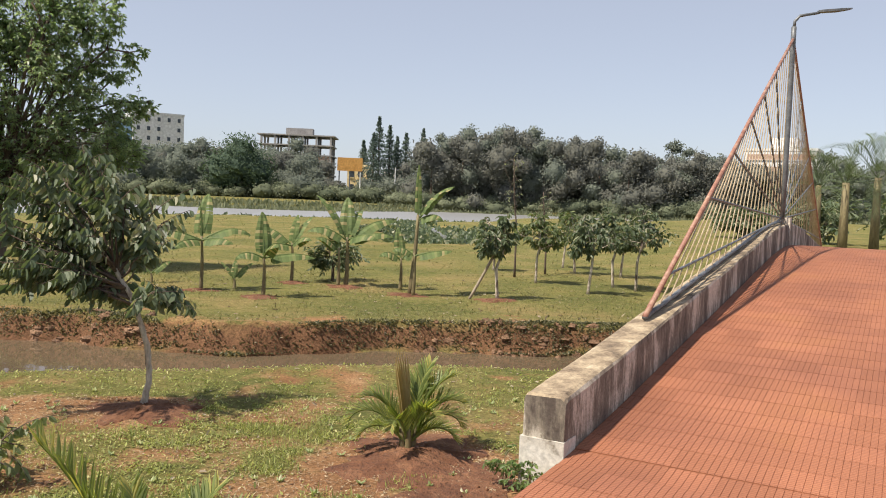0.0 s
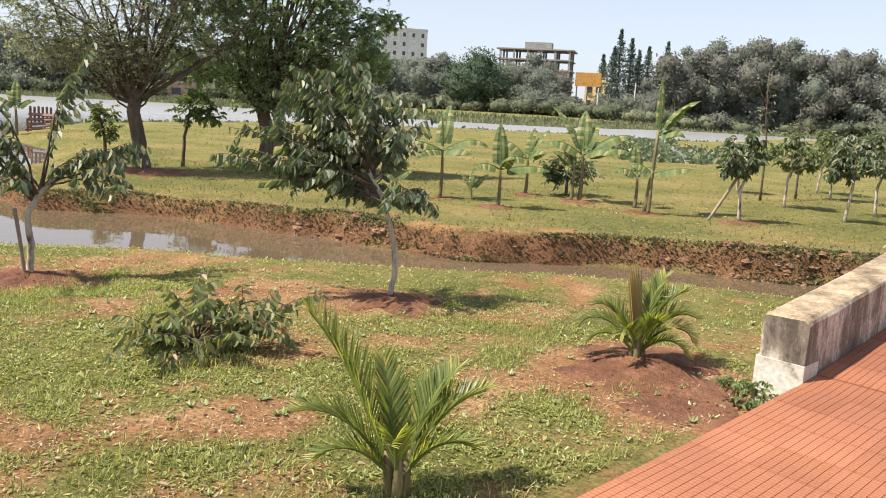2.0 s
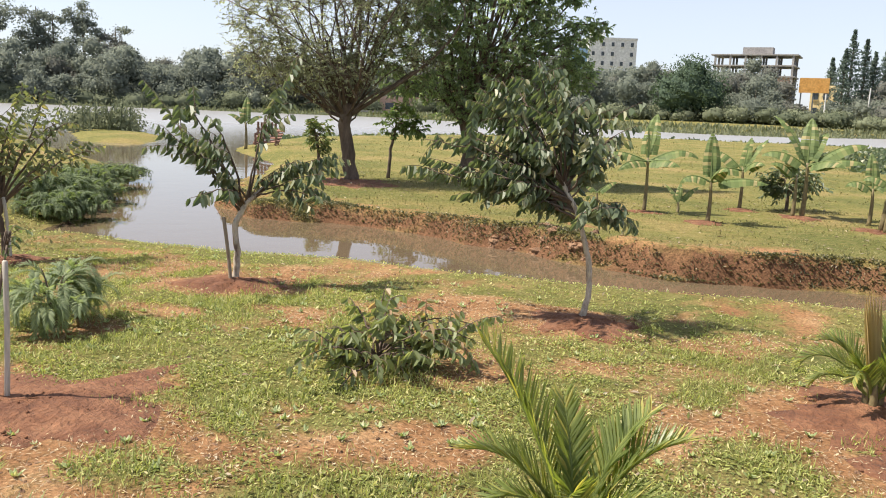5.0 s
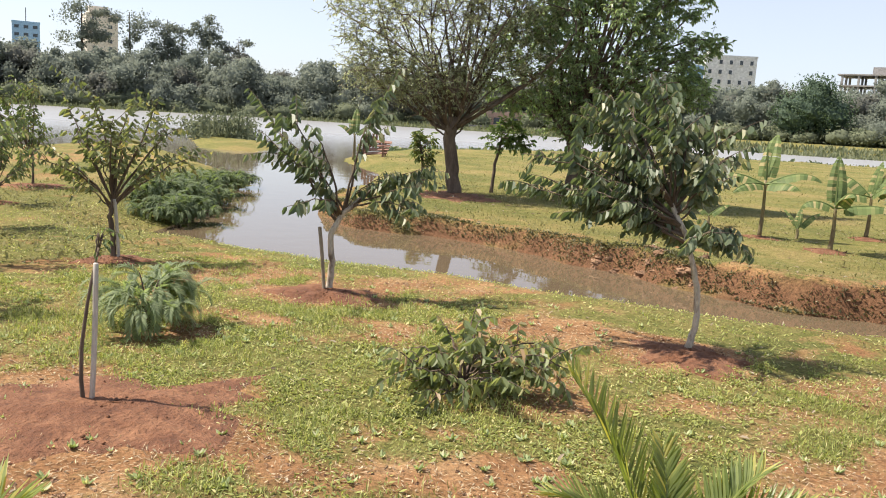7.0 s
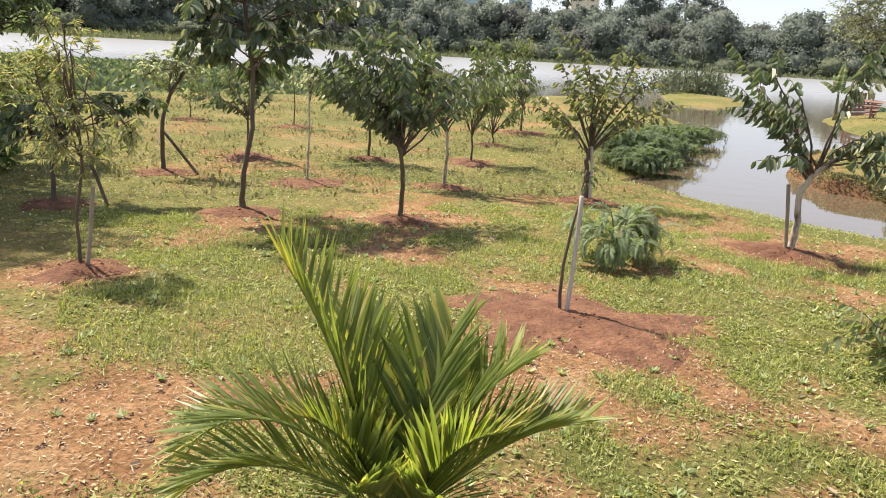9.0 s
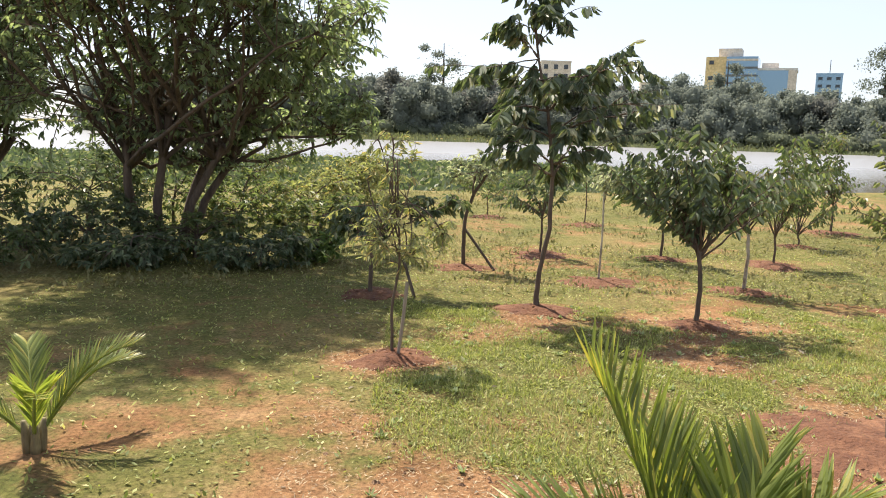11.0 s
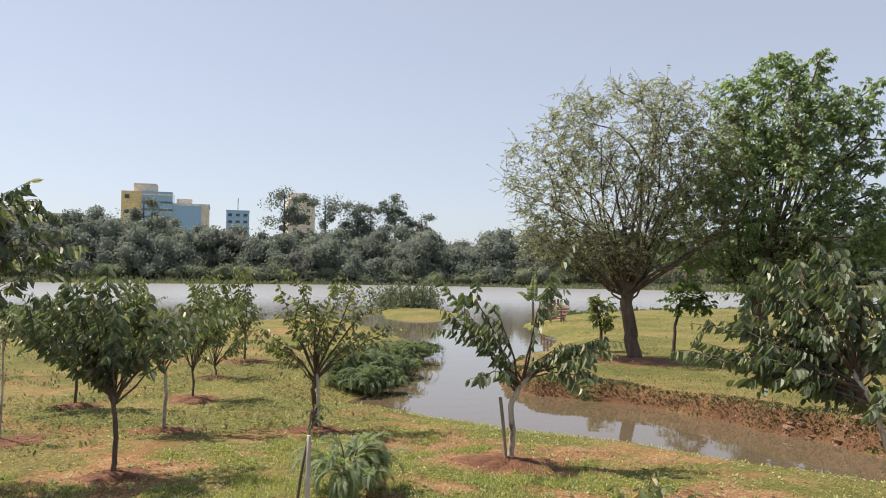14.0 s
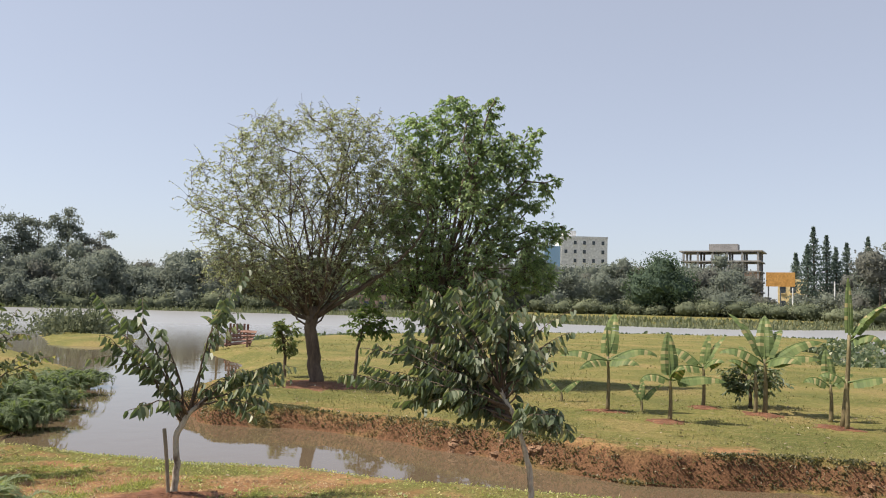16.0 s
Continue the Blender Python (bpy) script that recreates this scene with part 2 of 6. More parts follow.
MAT_LEAF_GREY = leaf_material("dusty_small_leaves", (0.19, 0.21, 0.14), (0.36, 0.385, 0.265), 0.4, 0.58, None, (1.15, 1.2, 0.75), 0.6)
MAT_LEAF_BRIGHT = leaf_material("bright_green_leaves", (0.06, 0.12, 0.025), (0.16, 0.24, 0.05), 0.45, 0.4)
MAT_LEAF_YELLOW = leaf_material("yellowing_leaves", (0.15, 0.18, 0.075), (0.33, 0.34, 0.15), 0.5, 0.45, (0.40, 0.30, 0.12))
MAT_FEATHER = leaf_material("feathery_leaves", (0.075, 0.12, 0.05), (0.16, 0.215, 0.09), 0.6, 0.45)
MAT_FEATHER_LIGHT = leaf_material("pale_feathery_leaves", (0.13, 0.18, 0.085), (0.24, 0.30, 0.15), 0.6, 0.5)
MAT_PALM = leaf_material("palm_leaflets", (0.105, 0.155, 0.025), (0.245, 0.30, 0.06), 0.38, 0.54, (0.42, 0.38, 0.07), (1.35, 1.35, 0.45), 0.45)
MAT_BANANA = leaf_material("banana_leaves", (0.07, 0.115, 0.026), (0.14, 0.195, 0.045), 0.55, 0.26, (0.3, 0.25, 0.09), (1.3, 1.3, 0.5), 0.18)
MAT_STEM = surface("green_brown_stem", [(0.3, (0.13, 0.10, 0.05)), (0.7, (0.26, 0.22, 0.11))], 12, 0.7, 0.4, 0.01, 4, stretch=(1, 1, 0.3))
MAT_WEED = leaf_material("ground_weeds", (0.115, 0.15, 0.022), (0.33, 0.355, 0.062), 0.6, 0.38, (0.48, 0.44, 0.17))
MAT_ROSETTE = leaf_material("pale_weed_rosettes", (0.15, 0.21, 0.06), (0.36, 0.42, 0.17), 0.55, 0.35, (0.5, 0.48, 0.3))
MAT_BANKWEED = leaf_material("dull_bank_weeds", (0.045, 0.056, 0.022), (0.128, 0.120, 0.053), 0.6, 0.3, (0.30, 0.25, 0.16))
# Next two: air haze is put into the base colours, paler and greyer than leaves.
MAT_FAR = leaf_material("hazed_far_foliage", (0.145, 0.175, 0.142), (0.22, 0.25, 0.192), 1.0, 0.5, None, (1, 1, 1), 0.0)
MAT_FAR_BROWN = leaf_material("hazed_far_bare_twigs", (0.16, 0.168, 0.143), (0.195, 0.2, 0.166), 1.0, 0.5, None, (1, 1, 1), 0.0)
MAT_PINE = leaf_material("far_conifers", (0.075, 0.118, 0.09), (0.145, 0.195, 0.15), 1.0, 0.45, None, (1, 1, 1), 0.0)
MAT_SCRUB = leaf_material("olive_scrub", (0.095, 0.12, 0.07), (0.185, 0.21, 0.12), 0.9, 0.4, None, (1, 1, 0.9), 0.05)
MAT_REED = leaf_material("reeds", (0.11, 0.135, 0.07), (0.2, 0.215, 0.11), 0.7, 0.25)
MAT_LEAF_BIG = leaf_material("green_tree_leaves", (0.12, 0.19, 0.105), (0.28, 0.36, 0.19), 0.35, 0.62, None, (1.2, 1.3, 0.7), 0.6)
MAT_DRYGRASS = leaf_material("dull_dry_grass", (0.13, 0.135, 0.038), (0.25, 0.225, 0.08), 0.8, 0.4, None, (1, 1, 0.8), 0.1)
MAT_GARDEN_PALM = leaf_material("dark_palm_fronds", (0.05, 0.08, 0.03), (0.10, 0.14, 0.05), 0.6, 0.3)
MAT_STRAW = leaf_material("dry_straw", (0.22, 0.14, 0.075), (0.46, 0.36, 0.2), 0.8, 0.15, None, (1, 1, 0.8), 0.1)
MAT_LITTER = leaf_material("dead_leaf_litter", (0.17, 0.11, 0.065), (0.40, 0.33, 0.23), 0.8, 0.2, None, (1, 1, 0.8), 0.1)
MAT_JOINT = surface("tile_bed", [(0.3, (0.22, 0.085, 0.05)), (0.7, (0.28, 0.11, 0.065))], 8, 0.9)
MAT_RUST = surface("faded_red_paint_on_steel", [(0.3, (0.22, 0.095, 0.065)), (0.5, (0.34, 0.165, 0.115)), (0.7, (0.46, 0.31, 0.22))], 7, 0.6, 0.3, 0.004, 6)
MAT_STEEL = surface("grey_painted_steel", [(0.3, (0.10, 0.11, 0.12)), (0.7, (0.22, 0.23, 0.24))], 7, 0.5, 0.2, 0.004, 6, 0.3)
MAT_ROD = surface("yellowed_steel_rods", [(0.3, (0.30, 0.22, 0.13)), (0.7, (0.52, 0.42, 0.28))], 7, 0.55, 0.2, 0.003, 6)
MAT_WHITE = surface("white_wall_paint", [(0.3, (0.66, 0.66, 0.65)), (0.7, (0.80, 0.80, 0.79))], 0.3, 0.8, 0.1, 0.02, 4)
# Yellow and beige walls: paint colour lifted with the haze before the far facades.
MAT_YELLOW = surface("hazed_yellow_wall_paint", [(0.3, (0.74, 0.57, 0.28)), (0.7, (0.82, 0.66, 0.38))], 0.3, 0.8, 0.1, 0.02, 4)
MAT_BEIGE = surface("hazed_beige_wall_paint", [(0.3, (0.66, 0.59, 0.51)), (0.7, (0.76, 0.70, 0.62))], 0.3, 0.8, 0.1, 0.02, 4)
MAT_CONCRETE = surface("raw_concrete", [(0.3, (0.22, 0.21, 0.21)), (0.7, (0.36, 0.35, 0.34))], 0.5, 0.9, 0.2, 0.02, 5)
MAT_BRICKWALL = surface("bare_brick", [(0.3, (0.38, 0.25, 0.19)), (0.7, (0.50, 0.35, 0.28))], 0.8, 0.9, 0.2, 0.02, 6)
MAT_ORANGE = surface("orange_board_paint", [(0.3, (0.55, 0.27, 0.06)), (0.7, (0.66, 0.36, 0.10))], 0.5, 0.7, 0.1, 0.01, 4)
MAT_WOOD = surface("weathered_red_wood", [(0.3, (0.16, 0.07, 0.05)), (0.7, (0.34, 0.20, 0.15))], 5, 0.8, 0.3, 0.01, 6)
MAT_BAMBOO = surface("grey_stake_wood", [(0.3, (0.22, 0.17, 0.12)), (0.7, (0.45, 0.38, 0.30))], 9, 0.8, 0.3, 0.01, 6, stretch=(1, 1, 0.2))
MAT_WHITEPOLE = surface("whitewashed_pole", [(0.3, (0.38, 0.35, 0.30)), (0.7, (0.62, 0.58, 0.52))], 9, 0.7, 0.2, 0.01, 6, stretch=(1, 1, 0.2))


def glass_build(t, b):
    b.inputs["Base Color"].default_value = (0.22, 0.32, 0.40, 1)
    b.inputs["Roughness"].default_value = 0.08
    b.inputs["Metallic"].default_value = 0.7


MAT_GLASS = material("blue_tinted_glass", glass_build)
MAT_DARKPANE = surface("dark_window_pane", [(0.3, (0.03, 0.04, 0.05)), (0.7, (0.07, 0.085, 0.10))], 1, 0.15, 0.0, 0.001)

# ---- ground and water ----
WATER_Z = -0.58
NEAR_LAND = [(300, 16), (40, 14), (6, 12.8), (1.6, 12.1), (-0.3, 12.0), (-2.45, 11.4), (-4.2, 11.05), (-6.4, 10.85), (-7.8, 10.3), (-10.2, 10.0), (-11.9, 9.4), (-12.9, 10.8), (-15, 13), (-17.4, 15.9), (-18.7, 17.4), (-23, 19.6), (-27, 21.4), (-33.5, 24.5), (-34, 20), (-31, 12), (-29, 6), (-28, 0), (-28, -60), (-28, -300), (300, -300)]
FAR_LAND = [(300, 17), (40, 15), (6, 14), (2.3, 13.6), (-0.4, 13.4), (-2.7, 12.65), (-4.7, 13.2), (-6.5, 13.6), (-7.9, 13.75), (-9.5, 13.7), (-11.2, 13.3), (-13.2, 14.5), (-15.5, 18), (-20, 24), (-27, 29), (-32.4, 39), (-33, 50), (-29, 68), (-17, 82), (-2, 88), (-1.9, 74), (-1.6, 60), (-0.7, 41), (2.5, 43.5), (4, 50), (3.5, 66), (0, 74), (0.2, 88), (8, 90), (24, 100), (45, 140), (70, 200), (300, 300)]
BAR = [(-34.6, 26.4), (-30.8, 28.5), (-36, 35), (-42, 37.5), (-46, 34)]


def inside(poly, x, y):
    """Metres inside a polygon (negative outside), and the same for arrays."""
    p = np.array(poly, float)
    q = np.roll(p, -1, axis=0)
    d = np.full(x.shape, 1e9)
    odd = np.zeros(x.shape, bool)
    for (ax, ay), (bx, by) in zip(p, q):
        ex, ey = bx - ax, by - ay
        k = np.clip(((x - ax) * ex + (y - ay) * ey) / (ex * ex + ey * ey), 0, 1)
        d = np.minimum(d, (x - ax - k * ex) ** 2 + (y - ay - k * ey) ** 2)
        if ay != by:
            odd ^= ((ay > y) != (by > y)) & (x < ex * (y - ay) / ey + ax)
    return np.where(odd, 1, -1) * np.sqrt(d)


def far_shore(x, y):
    """Radius of the lake's far shore for a direction."""
    a = np.arctan2(x, y)
    return 182 + 6 * np.sin(a * 5) + 4 * np.sin(a * 13 + 1) - 34 * smooth(-0.62, -0.4, a) * smooth(0.05, -0.12, a)


def ground_z(x, y):
    x, y = np.asarray(x, float), np.asarray(y, float)
    r = np.hypot(x - 0.1, y - 1.3)
    rough = (vnoise(x, y, 1.3, 3) - 0.5) * 0.05 + (vnoise(x, y, 0.4, 4) - 0.5) * 0.02
    level = -np.clip(0.022 * r, 0.03, 0.27) + rough * np.clip(r / 4, 0.2, 1)
    jag = (vnoise(x, y, 0.9, 5) - 0.5) * 0.5 + (vnoise(x, y, 0.3, 6) - 0.5) * 0.2
    bed = -1.1
    d = inside(NEAR_LAND, x, y) + jag * 0.25
    near = bed + (level - bed) * (0.62 * smooth(-0.7, -0.1, d) + 0.38 * smooth(-0.1, 1.5, d))
    d = inside(FAR_LAND, x, y)
    stream = smooth(22, 16, y)
    d_cut = d + jag * 0.85
    cut = bed + (level + 0.02 + 0.11 * smooth(2.5, 0.3, d) * smooth(-9, -5, x) - bed) * (0.55 * smooth(-0.28, 0.0, d_cut) + 0.45 * smooth(0.04, 0.3, d_cut))
    shore = bed + (level - bed) * smooth(-2, 2, d + jag)
    far = cut * stream + shore * (1 - stream) + 0.6 * smooth(18, 40, x * 0.5 + y * 0.86) * smooth(6, 12, x) * smooth(0, 3, d)
    bar = bed + 0.72 * smooth(-1, 1.5, inside(BAR, x, y))
    out = np.hypot(x, y) - far_shore(x, y)
    rim = bed + 1.2 * smooth(-3, 4, out) + np.clip(out, 0, 160) * 0.02
    rim = np.where(y < -60, bed, rim)
    return np.maximum.reduce([near, far, bar, rim])


BARE = [(-4.2, 4.1, 1.25), (-3.6, 3.3, 0.7), (0.05, 6.9, 0.95), (0.45, 6.2, 0.9), (-2.3, 8.05, 0.8), (-3.3, 8.2, 0.7), (-5.8, 7.45, 0.8), (-6.09, 1.1, 0.6), (-7.7, 4.05, 0.8), (-8.1, 2.5, 0.6), (-3.5, 1.2, 0.9), (-2.0, 5.0, 0.5), (-11.6, 16.9, 1.7), (-9.2, 15.0, 1.0), (-4.5, 14.4, 0.9), (-1.5, 14.1, 1.0), (1.5, 14.7, 1.1)]


def lushness(x, y):
    """0 bare soil to 1 full grass."""
    v = 0.22 * vnoise(x, y, 2.4, 11) + 0.38 * vnoise(x, y, 0.9, 12) + 0.4 * vnoise(x, y, 0.33, 13)
    lush = 0.02 + 0.95 * smooth(0.26, 0.7, v) + 0.6 * smooth(2.4, 0.5, inside(NEAR_LAND, x, y))
    lush = lush + 0.08 * smooth(4, 6, y) + 0.28 * smooth(1.9, 0.7, y) + 0.3 * smooth(-5.5, -7, x) * smooth(3.5, 1.5, y) + 0.3 * smooth(-8, -11, x)
    for bx, by, br in BARE:
        lush = lush - 0.75 * smooth(br, br * 0.35, np.hypot(x - bx, y - by) + (vnoise(x, y, 0.5, 17) - 0.5) * br * 0.9)
    d = inside(FAR_LAND, x, y)
    lip = smooth(1.6, 0.2, d) * (d > -0.5) * smooth(20, 16, y)
    lush = np.where(d > 0, np.clip(lush + 0.35 * smooth(0.5, 3, d), 0, 1), lush)
    return np.clip(lush - 0.55 * lip * smooth(0.4, 0.6, vnoise(x, y, 1.5, 15)), 0, 1)


def axis(lo, hi, step, lo_end, hi_end, grow=1.075):
    mid = list(np.arange(lo, hi + step / 2, step))
    s, v, up = step, mid[-1], []
    while v < hi_end:
        s *= grow
        v += s
        up.append(v)
    s, v, down = step, mid[0], []
    while v > lo_end:
        s *= grow
        v -= s
        down.append(v)
    return np.array(down[::-1] + mid + up)


gx, gy = axis(-14, 7, 0.11, -3200, 3200), axis(1.5, 16.5, 0.11, -1500, 3200)
X, Y = np.meshgrid(gx, gy)
Z = ground_z(X, Y)
nx, ny = len(gx), len(gy)
idx = np.arange(nx * ny).reshape(ny, nx)
geo = Geo().add(np.stack([X, Y, Z], -1), np.stack([idx[:-1, :-1], idx[:-1, 1:], idx[1:, 1:], idx[1:, :-1]], -1).reshape(-1, 4))
ground = tagged(part("ground", geo, MAT_GROUND, shade=True), "patchy short grass and red soil by the water", "ground", kind="structure")
attr = ground.data.attributes.new("lush", "FLOAT", "POINT")
attr.data.foreach_set("value", lushness(X, Y).ravel().astype(np.float32))

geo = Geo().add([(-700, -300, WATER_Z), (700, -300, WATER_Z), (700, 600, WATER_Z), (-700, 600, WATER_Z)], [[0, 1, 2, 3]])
tagged(part("water", geo, MAT_WATER), "calm muddy brown stream water and lake, the lake's sky shine painted pale grey", "water", kind="structure")


def gz(x, y):
    return float(ground_z(np.array([x]), np.array([y]))[0])


def facing(x, y):
    """The turn in degrees that sets local x square to the line from the path's middle, to its right."""
    return math.degrees(math.atan2(y - 1.4, x - 0.05)) - 90


# ---- trees, shrubs and palms ----
def grow(trunk, radii, lobes, limbs, twigs, leaf, seed, twig_r=0.006, wander=0.12, inner=0.35, sides=7):
    """Wood and leaves of one tree, in its own space. lobes: centre and radii of the crown's parts.
    leaf: length, width, how many on a twig, droop."""
    r = np.random.default_rng(seed)
    wood, crown = Geo(), Geo()
    trunk = np.asarray(trunk, float)
    t = np.linspace(0, len(trunk) - 1, len(trunk) * 3)
    pts = np.stack([np.interp(t, range(len(trunk)), trunk[:, k]) for k in range(3)], 1)
    pts[1:-1] += r.normal(0, radii[0] * 0.12, (len(pts) - 2, 3)) * [1, 1, 0.3]
    rad = np.interp(np.linspace(0, 1, len(pts)), [0, 0.06, 1], [radii[0] * 1.2, radii[0], radii[1]])
    wood.tube(pts, rad, max(sides, 8))
    nodes, node_r = [pts[len(pts) // 2:]], [rad[len(pts) // 2:]]
    size = np.array([np.prod(l[3:]) ** (1 / 3) for l in lobes])
    share = size ** 2 / (size ** 2).sum()
    for l, s in zip(lobes, share):
        c, e = np.array(l[:3]), np.array(l[3:])
        main = True
        for _ in range(max(1, round(limbs * s))):
            d = r.normal(size=3)
            end = c + d / np.linalg.norm(d) * e * r.uniform(0.2, 0.75)
            k = r.integers(int(len(pts) * 0.7), len(pts))
            line = curve(pts[k], end, r.normal(0, wander, 3) * np.linalg.norm(end - pts[k]) + [0, 0, 0.06], 8)
            line[1:-1] += r.normal(0, wander * 0.1, (6, 3)) * np.linalg.norm(end - pts[k])
            thick = 2.0 if main else 1.0
            main = False
            rr = np.linspace(min(rad[k] * 0.75, radii[1] * 1.25 * thick / math.sqrt(limbs)), twig_r * 1.2, 8)
            wood.tube(line, rr, 5)
            nodes.append(line)
            node_r.append(rr)
    nodes, node_r = np.concatenate(nodes), np.concatenate(node_r)
    for _ in range(twigs // 11 if twigs > 1000 else 0):
        l = lobes[r.choice(len(lobes), p=share)]
        c, e = np.array(l[:3]), np.array(l[3:])
        d = r.normal(size=3)
        end = c + d / np.linalg.norm(d) * e * r.uniform(0.3, 1.0) ** 0.5
        k = np.argmin(np.linalg.norm(nodes - end, axis=1) + r.uniform(0, 0.5 * e.mean(), len(nodes)) + 0.3 * np.maximum(nodes[:, 2] - end[2], 0))
        gap = np.linalg.norm(end - nodes[k])
        line = curve(nodes[k], end, r.normal(0, wander, 3) * gap + [0, 0, 0.1 * gap], 7)
        line[1:-1] += r.normal(0, 0.02 * gap, (5, 3))
        rr = np.linspace(min(node_r[k] * 0.7, twig_r * 1.8), twig_r * 0.6, 7)
        wood.tube(line, rr, 4, cap=False)
        nodes, node_r = np.concatenate([nodes, line[2:]]), np.concatenate([node_r, rr[2:]])
    length, width, per, droop = leaf
    at, along, side = [], [], []
    for n in range(twigs):
        l = lobes[r.choice(len(lobes), p=share)]
        c, e = np.array(l[:3]), np.array(l[3:])
        d = r.normal(size=3)
        end = c + d / np.linalg.norm(d) * e * r.uniform(inner, 1.0) ** 0.6 * (1.3 if n % 6 == 0 else 1.0)
        k = np.argmin(np.linalg.norm(nodes - end, axis=1) + r.uniform(0, 0.25 * e.mean(), len(nodes)) + 0.3 * np.maximum(nodes[:, 2] - end[2], 0))
        gap = np.linalg.norm(end - nodes[k])
        line = curve(nodes[k], end, r.normal(0, wander, 3) * gap + [0, 0, 0.08 * gap], 4)
        wood.tube(line, np.linspace(min(node_r[k] * 0.6, twig_r * 1.3), twig_r * 0.35, 4), 3, cap=False)
        u = np.sort(r.uniform(0.3, 1.0, per))
        p = np.stack([np.interp(u, np.linspace(0, 1, 4), line[:, j]) for j in range(3)], 1)
        way = (line[-1] - line[-2]) / (np.linalg.norm(line[-1] - line[-2]) + 1e-9)
        across = np.cross(way, [0, 0, 1.0])
        across /= np.linalg.norm(across) + 1e-9
        sign = np.where(np.arange(per) % 2, 1.0, -1.0)[:, None]
        dirs = way * 0.55 + across * sign * 0.8 + [0, 0, -droop] + r.normal(0, 0.28, (per, 3))
        at.append(p)
        along.append(dirs)
        side.append(np.cross(dirs, [0, 0, 1.0]) + r.normal(0, 0.35, (per, 3)))
    if at:
        at = np.concatenate(at)
        k = r.uniform(0.65, 1.25, len(at))
        crown.leaves(at, np.concatenate(along), np.concatenate(side), length * k, width * k)
    return wood, crown


def bough_tree(name, x, y, label, trunk, radii, boughs, times, twigs, leaf, bark, leaf_mat, seed, spread=0.3, arch=0.12, tuft=False, group="", category="tree"):
    """A young tree of arching boughs with leaves hanging in two ranks from their twigs. boughs: where each leaves the trunk
    (0 foot to 1 top) and where it ends; each is grown that many times with its depth spread. leaf: length, width, how many on a twig, droop."""
    r = np.random.default_rng(seed)
    ob = thing(name, (x, y, gz(x, y) - 0.03), label, category, group, turn=facing(x, y))
    wood, limbs, crown = Geo(), Geo(), Geo()
    trunk = np.asarray(trunk, float)
    t = np.linspace(0, len(trunk) - 1, len(trunk) * 4)
    pts = np.stack([np.interp(t, range(len(trunk)), trunk[:, k]) for k in range(3)], 1)
    pts[1:-1] += r.normal(0, radii[0] * 0.12, (len(pts) - 2, 3)) * [1, 1, 0.2]
    rad = np.interp(np.linspace(0, 1, len(pts)), [0, 0.08, 1], [radii[0] * 1.35, radii[0], radii[1]]) * r.uniform(0.93, 1.07, len(pts))
    wood.tube(pts, rad, 9)
    length, width, per, droop = leaf
    at, along, side, size = [], [], [], []

    def hang(line, n, start=0.15):
        u = np.linspace(start, 1.0, n) + r.normal(0, 0.02, n)
        p = np.stack([np.interp(u, np.linspace(0, 1, len(line)), line[:, j]) for j in range(3)], 1)
        way = np.stack([np.interp(u, np.linspace(0, 1, len(line)), np.gradient(line, axis=0)[:, j]) for j in range(3)], 1)
        way /= np.linalg.norm(way, axis=1)[:, None] + 1e-9
        across = np.cross(way, [0, 0, 1.0])
        across /= np.linalg.norm(across, axis=1)[:, None] + 1e-9
        sign = np.where(np.arange(n) % 2, 1.0, -1.0)[:, None]
        if tuft:
            sign = sign * r.uniform(0.4, 1.6, (n, 1))
        dirs = way * 0.45 + across * sign * 0.65 + [0, 0, -droop] + r.normal(0, 0.2, (n, 3))
        at.append(p)
        along.append(dirs)
        side.append(across * sign + way * 0.6 + r.normal(0, 0.3, (n, 3)))
        size.append(np.interp(u, [0, 0.7, 1.0], [0.9, 1.05, 0.7]) * r.uniform(0.75, 1.2, n))

    for k0, end in boughs:
        for _ in range(times):
            k = int(np.clip(k0 + r.normal(0, 0.03), 0, 1) * (len(pts) - 1))
            tip = np.array(end, float) + r.normal(0, 1, 3) * [0.09, spread, 0.07]
            gap = np.linalg.norm(tip - pts[k])
            line = curve(pts[k], tip, np.array([0, 0, arch * gap]) + r.normal(0, 0.04, 3) * gap, 10)
            line[1:-1] += r.normal(0, 0.008, (8, 3))
            limbs.tube(line, np.linspace(min(rad[k] * 0.6, 0.006 + 0.008 * gap), 0.0028, 10), 5)
            hang(line, max(5, int(gap * per * 0.9)), 0.35)
            for _ in range(twigs):
                u = r.uniform(0.3, 0.95)
                a = np.array([np.interp(u, np.linspace(0, 1, 10), line[:, j]) for j in range(3)])
                way = (line[-1] - line[2]) / (np.linalg.norm(line[-1] - line[2]) + 1e-9)
                b = a + (way * r.uniform(0.5, 1.0) + r.normal(0, 0.55, 3) * [1, 1, 0.6]) * r.uniform(0.16, 0.36) * min(1.0, gap + 0.25)
                twig = curve(a, b, (0, 0, 0.03), 5)
                limbs.tube(twig, np.linspace(0.004, 0.0018, 5), 4, cap=False)
                hang(twig, per if tuft else max(4, int(np.linalg.norm(b - a) * per * 1.8)), 0.55 if tuft else 0.15)
    k = np.concatenate(size)
    crown.leaves(np.concatenate(at), np.concatenate(along), np.concatenate(side), length * k, width * k, 0.22, 0.2)
    part("trunk", wood, bark, ob, shade=True)
    part("branchwork", limbs, MAT_BARK, ob, shade=True)
    part("crown", crown, leaf_mat, ob)
    return ob


